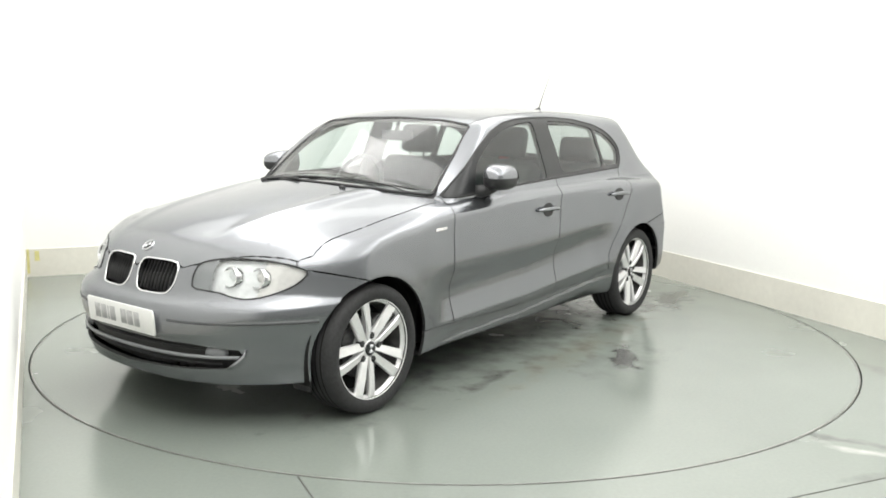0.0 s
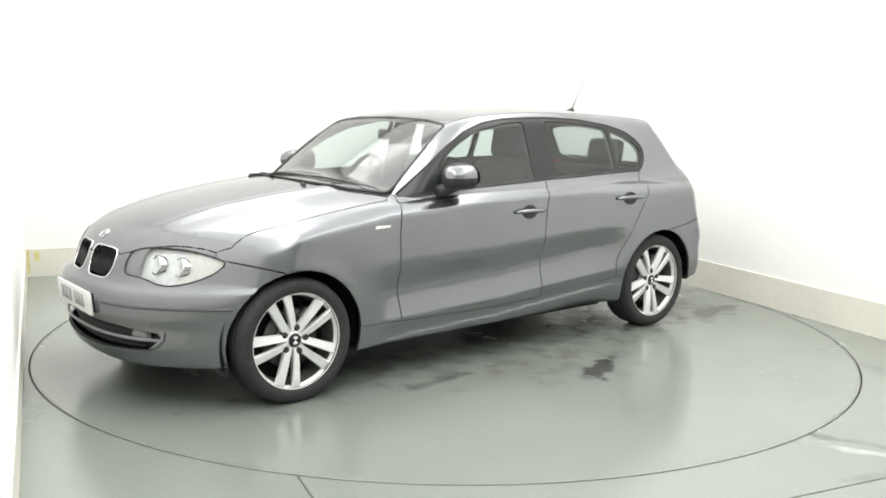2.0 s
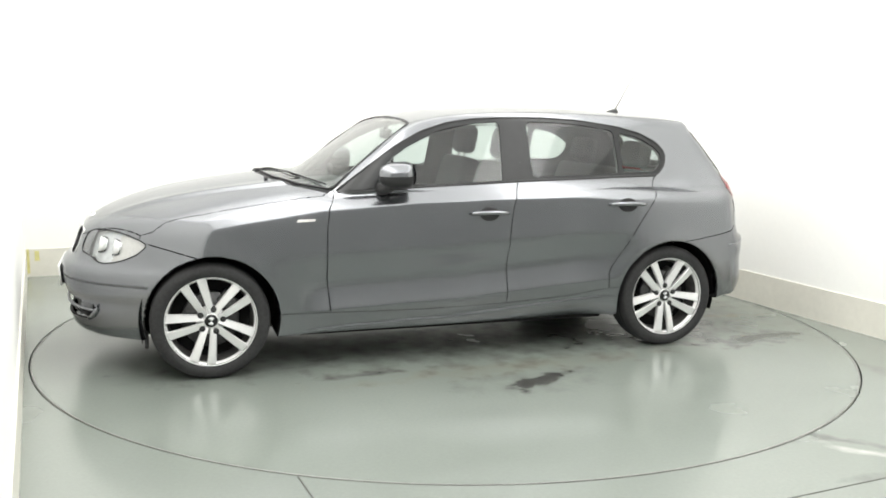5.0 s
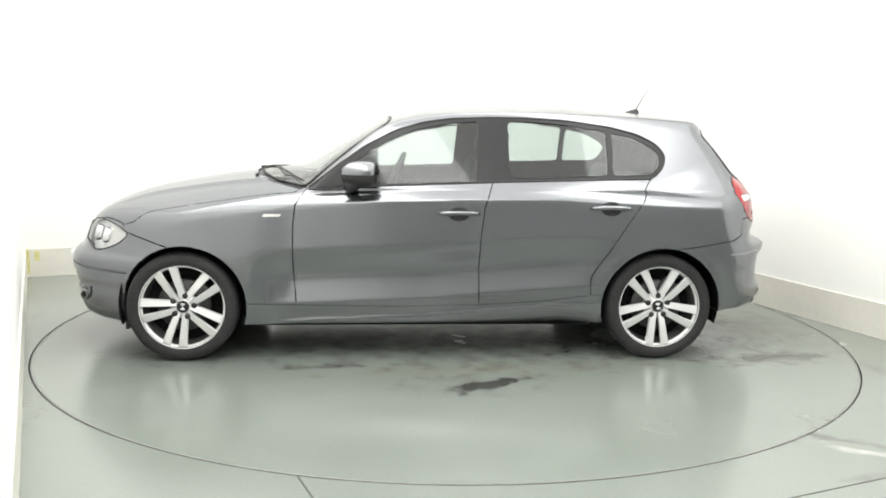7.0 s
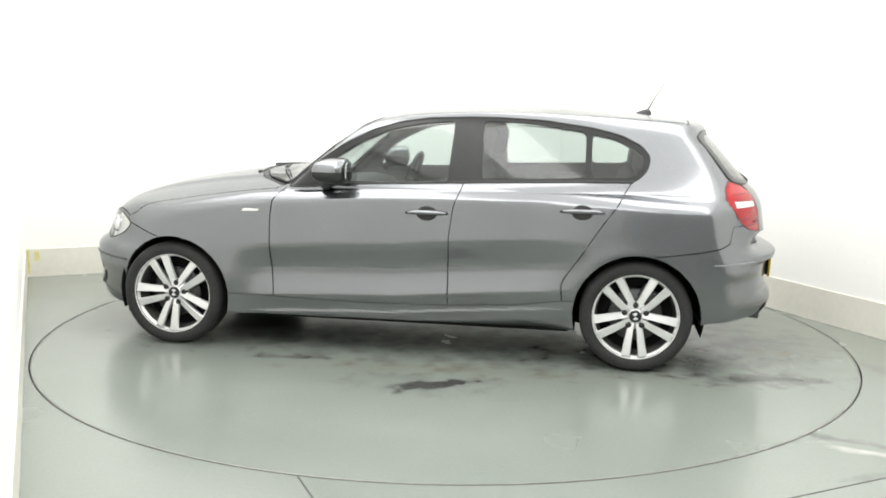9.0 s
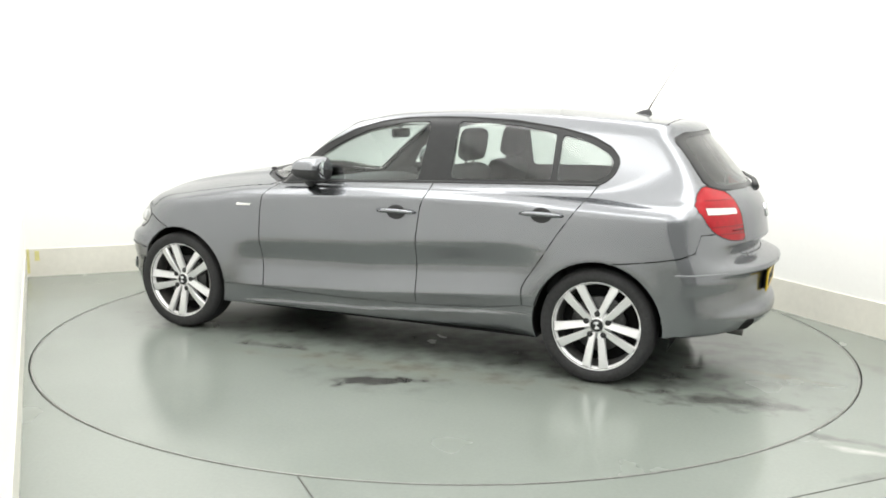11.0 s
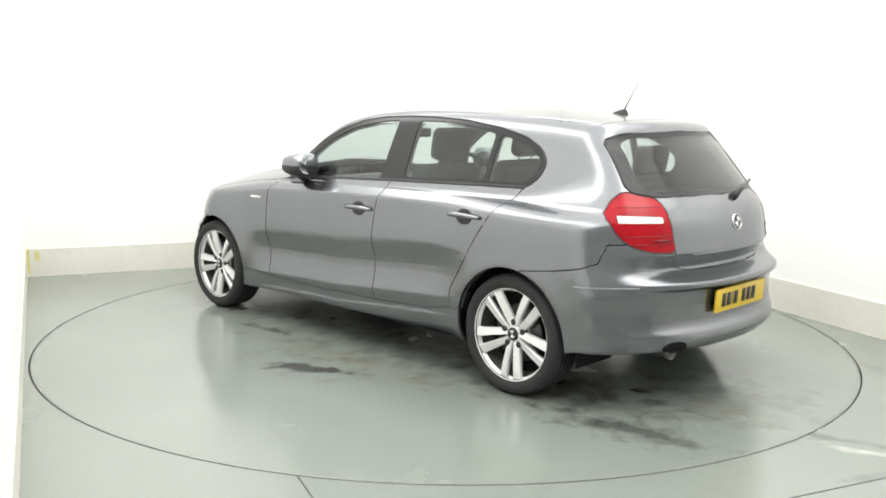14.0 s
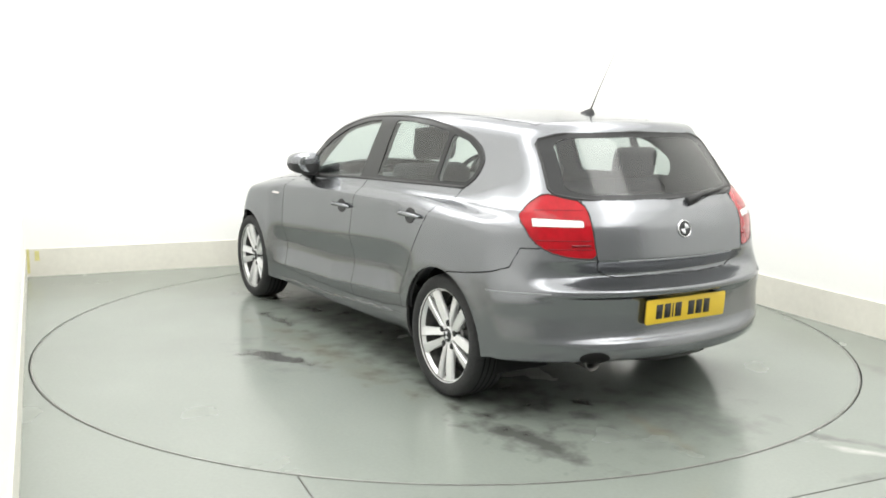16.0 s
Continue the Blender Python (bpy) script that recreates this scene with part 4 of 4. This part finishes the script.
def build_handle(x, z, s, door):
    m = at_skin(x, s * 0.85, z, 1)
    # Dark disc on the door paints the shade of the handle's scoop.
    bm = bmesh.new()
    lathe(bm, [(0.0005, 0.0), (0.7, 0.0005), (0.94, 0.002), (1.0, 0.0)], 36, "z")
    bmesh.ops.transform(bm, matrix=m @ Matrix.Diagonal((0.058, 0.040, 1, 1)), verts=bm.verts)
    bmesh.ops.translate(bm, vec=m.to_3x3() @ Vector((0, 0, 0.001)), verts=bm.verts)
    cup = part("handle_scoop_shade", bm, black_plastic, door, "dark disc painting the shade of the handle's scoop")
    bm = bmesh.new()
    pts, rs = [], []
    for k in range(13):
        t = k / 12 * 2 - 1
        pts.append(m @ Vector((t * 0.115, 0.006 - 0.004 * t * t, 0.006 + 0.022 * (1 - t ** 4))))
        rs.append(0.013 * (1 - 0.45 * t ** 4))
    tube(bm, pts, rs, 12)
    part("door_handle", bm, paint, door, "body-coloured bar door handle")


def roundel(name, m, r, parent):
    """A plain round badge: dark disc, bright rim, light quarters."""
    bm = lathe(bmesh.new(), [(0.0005, 0.006), (r * 0.8, 0.0055), (r * 0.98, 0.003), (r, -0.003)], 36, "z")
    bmesh.ops.transform(bm, matrix=m, verts=bm.verts)
    b = part(name, bm, gloss_black, parent, "small round dark and white badge")
    bm = lathe(bmesh.new(), [(r * 0.9, 0.004), (r * 0.95, 0.0075), (r * 1.02, 0.004), (r * 1.02, -0.003)], 36, "z")
    bmesh.ops.transform(bm, matrix=m, verts=bm.verts)
    part("badge_rim", bm, chrome, b)
    for k in (0, 1):
        pts = [(0, 0)] + [(0.62 * r * math.cos(radians(k * 180 + a)), 0.62 * r * math.sin(radians(k * 180 + a))) for a in range(0, 91, 10)]
        part("badge_quarter", slab(bmesh.new(), pts, 0.002, m @ Matrix.Translation((0, 0, 0.0075))), badge_light, b)
    return b


def plate(m, mat, parent, label, deep=0.02, ink=None):
    """A number plate with plain bars in place of its characters."""
    w, h = 0.252, 0.057
    out = [(-w + 0.008, -h), (w - 0.008, -h), (w, -h + 0.008), (w, h - 0.008), (w - 0.008, h), (-w + 0.008, h), (-w, h - 0.008), (-w, -h + 0.008)]
    p = part("number_plate", slab(bmesh.new(), out, 0.008, m @ Matrix.Translation((0, 0, 0.008)), 0.001), mat, parent, label)
    part("plate_holder", slab(bmesh.new(), [(u * 0.9, v * 0.85) for u, v in out], deep, m), black_plastic, p)
    x = -0.192
    for i, wide in enumerate((0.050, 0.050, 0.018, 0.050, 0, 0.050, 0.050, 0.050)):
        if wide:
            part("plate_bar", slab(bmesh.new(), [(x, -0.033), (x + wide - 0.011, -0.033), (x + wide - 0.011, 0.033), (x, 0.033)], 0.002, m @ Matrix.Translation((0, 0, 0.0095))), ink or plate_black, p)
        x += wide if wide else 0.033
    return p


def build_fittings(parts):
    tg, rb, fb, hood = parts["tailgate"], parts["rear_bumper"], parts["front_bumper"], parts["hood"]
    for s in (NEAR, FAR):
        build_mirror(s, parts["front_door", s])
        build_handle(0.178, 0.826, s, parts["front_door", s])
        build_handle(1.025, 0.862, s, parts["rear_door", s])
        m = at_skin(-0.84, s * 0.85, 0.812, 1)
        bm = slab(bmesh.new(), [(-0.052, -0.008), (0.042, -0.006), (0.052, 0.006), (-0.042, 0.008)], 0.006, m @ Matrix.Translation((0, 0, 0.004)), 0.001)
        part("side_repeater", bm, white_lens, car, "small white side repeater lamp")
        m = at_skin(-0.98, s * 0.30, 1.0, 2)
        bm = box(bmesh.new(), -0.016, 0.016, -0.01, 0.01, -0.002, 0.010, 0.003)
        bmesh.ops.transform(bm, matrix=m, verts=bm.verts)
        part("washer_nozzle", bm, black_plastic, hood)
        # mud flap lips before the wheels
        for ax in (FRONT_AXLE - 0.318,):
            bm = box(bmesh.new(), ax - 0.010, ax + 0.010, s * 0.70 - 0.05, s * 0.70 + 0.05, 0.16, 0.23, 0.004)
            part("air_deflector", bm, black_plastic, car)
    roundel("badge", at_skin(-1.93, 0.0, 0.763, 2), 0.029, hood)
    roundel("badge", at_skin(2.07, 0.0, 0.872, 0), 0.040, tg)
    plate(at_skin(-2.09, 0.0, 0.468, 0) @ Matrix.Translation((0, 0, -0.005)), white_plate, fb, "white front number plate with bars paled by painted glare", 0.01, glare_grey)
    plate(at_skin(2.105, -0.012, 0.513, 0) @ Matrix.Translation((0, 0, 0.004)), yellow_plate, rb, "yellow rear number plate with black bars", 0.012)
    # aerial
    bm = bmesh.new()
    rows = []
    base = at_skin(1.36, 0.0, 1.38, 2).translation
    for z, x0, x1, w in ((-0.004, -0.062, 0.05, 0.026), (0.010, -0.04, 0.046, 0.020), (0.020, -0.012, 0.040, 0.013), (0.027, 0.012, 0.034, 0.007)):
        rows.append([bm.verts.new(base + Vector((x0 + (x1 - x0) * (1 - math.cos(a)) / 2, w * math.sin(a), z))) for a in (2 * math.pi * k / 16 for k in range(16))])
    for a, b in zip(rows, rows[1:]):
        for i in range(16):
            bm.faces.new((a[i], a[(i + 1) % 16], b[(i + 1) % 16], b[i]))
    bm.faces.new(rows[-1])
    aer = part("aerial", bm, black_plastic, parts["roof"], "black roof aerial with a thin whip")
    part("whip", tube(bmesh.new(), [base + Vector((0.022, 0, 0.02)), base + Vector((0.075, 0, 0.115)), base + Vector((0.239, 0, 0.392))], [0.0045, 0.0024, 0.0010], 8), black_plastic, aer)
    # windscreen wipers
    for pts in ([(-0.97, 0.32), (-0.90, 0.05), (-0.83, -0.25), (-0.70, -0.56)], [(-0.985, 0.02), (-0.93, 0.20), (-0.86, 0.40), (-0.74, 0.60)]):
        line = onto(onto(np.array([(x, y, 1.0) for x, y in pts], float), 2, 30), None, 1)
        fine = [Vector(line[0]).lerp(Vector(line[1]), t) for t in (0, 0.5)] + [Vector(p) for p in line[1:]]
        arm = part("wiper", tube(bmesh.new(), [p + Vector((-0.004, 0, 0.010)) for p in fine], [0.009, 0.006, 0.0045, 0.004, 0.003], 8), black_plastic, car, "black windscreen wiper")
        part("wiper_blade", tube(bmesh.new(), [p + Vector((0.014, 0, 0.006)) for p in fine[1:]], 0.0035, 6), black_plastic, arm)
    # rear wiper
    a = at_skin(1.97, 0.09, 1.0, 0).translation
    b = at_skin(1.88, 0.49, 1.03, 0).translation
    w = part("rear_wiper", tube(bmesh.new(), [a + Vector((0.02, 0, -0.012)), a.lerp(b, 0.3) + Vector((0.035, 0, 0.012)), b + Vector((0.022, 0, 0.014))], [0.022, 0.012, 0.007], 10), black_plastic, tg, "black rear wiper")
    # tailgate grip ledge
    ya = np.linspace(-0.36, 0.36, 25)
    part("tailgate_ledge", tube(bmesh.new(), on_outline(np.stack([ya, 0.742 + 0 * ya], 1), 2.07, "end"), 0.004, 6), lamp_grey, tg)
    # exhaust and silencer
    m = at_skin(2.05, -0.49, 0.315, 0)
    # Black disc on the bumper paints the shaded opening round the pipe.
    bm = lathe(bmesh.new(), [(0.0005, 0.002), (0.8, 0.002), (1.0, -0.004)], 32, "z")
    bmesh.ops.transform(bm, matrix=m @ Matrix.Diagonal((0.075, 0.036, 1, 1)), verts=bm.verts)
    part("exhaust_shade_disc", bm, pit, rb)
    bm = lathe(bmesh.new(), [(0.036, -0.12), (0.042, -0.02), (0.045, 0.0), (0.041, 0.002), (0.037, -0.05), (0.001, -0.06)], 32, "x", (2.02, -0.48, 0.297))
    part("exhaust_tip", bm, tip_steel, car, "dark steel exhaust tip")
    bm = bmesh.new()
    bmesh.ops.create_uvsphere(bm, u_segments=24, v_segments=14, radius=1, matrix=Matrix.Translation((1.83, 0.12, 0.27)) @ Matrix.Diagonal((0.17, 0.34, 0.075, 1)))
    part("silencer", bm, dark_metal, car)


def build_cabin():
    def seat(x, y, s=1.0):
        st = new("seat")
        st.parent = car
        tagged(st, "dark grey cloth seat with a headrest")
        part("cushion", box(bmesh.new(), x - 0.28, x + 0.24, y - 0.25, y + 0.25, 0.40, 0.56, 0.05, 3), cloth, st)
        bm = box(bmesh.new(), -0.07, 0.07, -0.245, 0.245, 0.0, 0.62, 0.05, 3)
        bmesh.ops.transform(bm, matrix=Matrix.Translation((x + 0.27, y, 0.48)) @ pose(0, 0, 0, 0, 17, 0), verts=bm.verts)
        part("backrest", bm, cloth, st)
        bm = box(bmesh.new(), -0.05, 0.05, -0.135, 0.135, 0.0, 0.19, 0.045, 3)
        bmesh.ops.transform(bm, matrix=Matrix.Translation((x + 0.45, y, 1.10)) @ pose(0, 0, 0, 0, 10, 0), verts=bm.verts)
        part("headrest", bm, cloth, st)
        for k in (-0.06, 0.06):
            part("headrest_post", tube(bmesh.new(), [(x + 0.425, y + k, 1.02), (x + 0.455, y + k, 1.13)], 0.007, 8), dark_metal, st)
    for y in (-0.36, 0.36):
        seat(-0.02, y)
    bench = new("rear_bench")
    bench.parent = car
    tagged(bench, "dark grey cloth rear bench with three headrests")
    part("cushion", box(bmesh.new(), 0.62, 1.08, -0.62, 0.62, 0.40, 0.56, 0.05, 3), cloth, bench)
    bm = box(bmesh.new(), -0.07, 0.07, -0.60, 0.60, 0.0, 0.58, 0.05, 3)
    bmesh.ops.transform(bm, matrix=Matrix.Translation((1.13, 0, 0.48)) @ pose(0, 0, 0, 0, 20, 0), verts=bm.verts)
    part("backrest", bm, cloth, bench)
    for y in (-0.36, 0.36):
        bm = box(bmesh.new(), -0.045, 0.045, -0.14, 0.14, 0.0, 0.165, 0.04, 3)
        bmesh.ops.transform(bm, matrix=Matrix.Translation((1.33, y, 1.045)) @ pose(0, 0, 0, 0, 10, 0), verts=bm.verts)
        part("headrest", bm, cloth, bench)
    part("parcel_shelf", box(bmesh.new(), 1.38, 1.86, -0.56, 0.56, 0.945, 0.965, 0.008), lining, car)
    # dashboard
    bm = bmesh.new()
    prof = [(-0.80, 0.90), (-0.62, 0.945), (-0.45, 0.955), (-0.33, 0.93), (-0.28, 0.85), (-0.31, 0.70), (-0.36, 0.5), (-0.80, 0.5)]
    rows = [[bm.verts.new((x, y, z - 0.03 * (abs(y) / 0.66) ** 4)) for x, z in prof] for y in np.linspace(-0.66, 0.66, 13)]
    for a, b in zip(rows, rows[1:]):
        for i in range(len(prof)):
            bm.faces.new((a[i], a[(i + 1) % len(prof)], b[(i + 1) % len(prof)], b[i]))
    bm.faces.new(rows[0]), bm.faces.new(rows[-1][::-1])
    bmesh.ops.recalc_face_normals(bm, faces=bm.faces)
    part("dashboard", bm, dash_plastic, car, "charcoal moulded dashboard")
    m = Matrix.Translation((-0.16, 0.36, 0.92)) @ pose(0, 0, 0, 0, -66, 0)
    pts = [m @ Vector((0.185 * math.cos(a), 0.185 * math.sin(a), 0)) for a in (2 * math.pi * k / 40 for k in range(40))]
    sw = part("steering_wheel", loop_tube(bmesh.new(), pts, 0.015, 10), dash_plastic, car, "black three-spoke steering wheel")
    for a in (0, 180, 270):
        e = m @ Vector((0.18 * math.cos(radians(a + 90)), 0.18 * math.sin(radians(a + 90)), 0))
        part("wheel_spoke", tube(bmesh.new(), [m @ Vector((0, 0, -0.02)), e], [0.03, 0.014], 8), dash_plastic, sw)
    bm = lathe(bmesh.new(), [(0.0005, 0.012), (0.05, 0.01), (0.066, -0.01), (0.05, -0.05)], 24, "z")
    bmesh.ops.transform(bm, matrix=m, verts=bm.verts)
    part("airbag_pad", bm, dash_plastic, sw)
    bm = box(bmesh.new(), -0.215, -0.19, -0.12, 0.12, 1.205, 1.265, 0.012)
    part("rear_view_mirror", bm, black_plastic, car)
    part("mirror_stalk", tube(bmesh.new(), [(-0.21, 0, 1.25), (-0.19, 0, 1.315)], 0.012, 8), black_plastic, car)


SHELL = build_shell()
build_liners(SHELL)
wheel = build_wheel()
# front wheel pairs stand a little turned against the rear ones
SPOTS = [(FRONT_AXLE, NEAR, -41.5), (REAR_AXLE, NEAR, -54.5), (FRONT_AXLE, FAR, 20), (REAR_AXLE, FAR, 50)]
for i, (ax, s, spin) in enumerate(SPOTS):
    m = pose(ax, s * 0.75, HUB_HIGH, 0, 0, 0 if s < 0 else 180) @ pose(0, 0, 0, 0, spin, 0)
    if i:
        copy_thing(wheel, m)
    else:
        wheel.matrix_basis = m
build_fittings(SHELL)
build_cabin()


def motions():
    """Car and turntable go round together."""
    turns = [(0, 53.6), (0.5, 50.8), (1, 47.3), (1.5, 43.8), (2, 40.2), (3, 33.3), (4, 26.3), (6.5, 9.2), (7.5, 2.3), (9, -8.1), (11.5, -25.5), (12.5, -32.45), (14, -42.9), (15, -49.8), (16, -56.7)]
    walk(car, [(t, pose(0, 0, 0, 0, 0, a - 1.0) @ pose(-0.175, 0.097, 0)) for t, a in turns])
    walk(turntable, [(t, pose(0, 0, 0, 0, 0, a)) for t, a in turns])


motions()
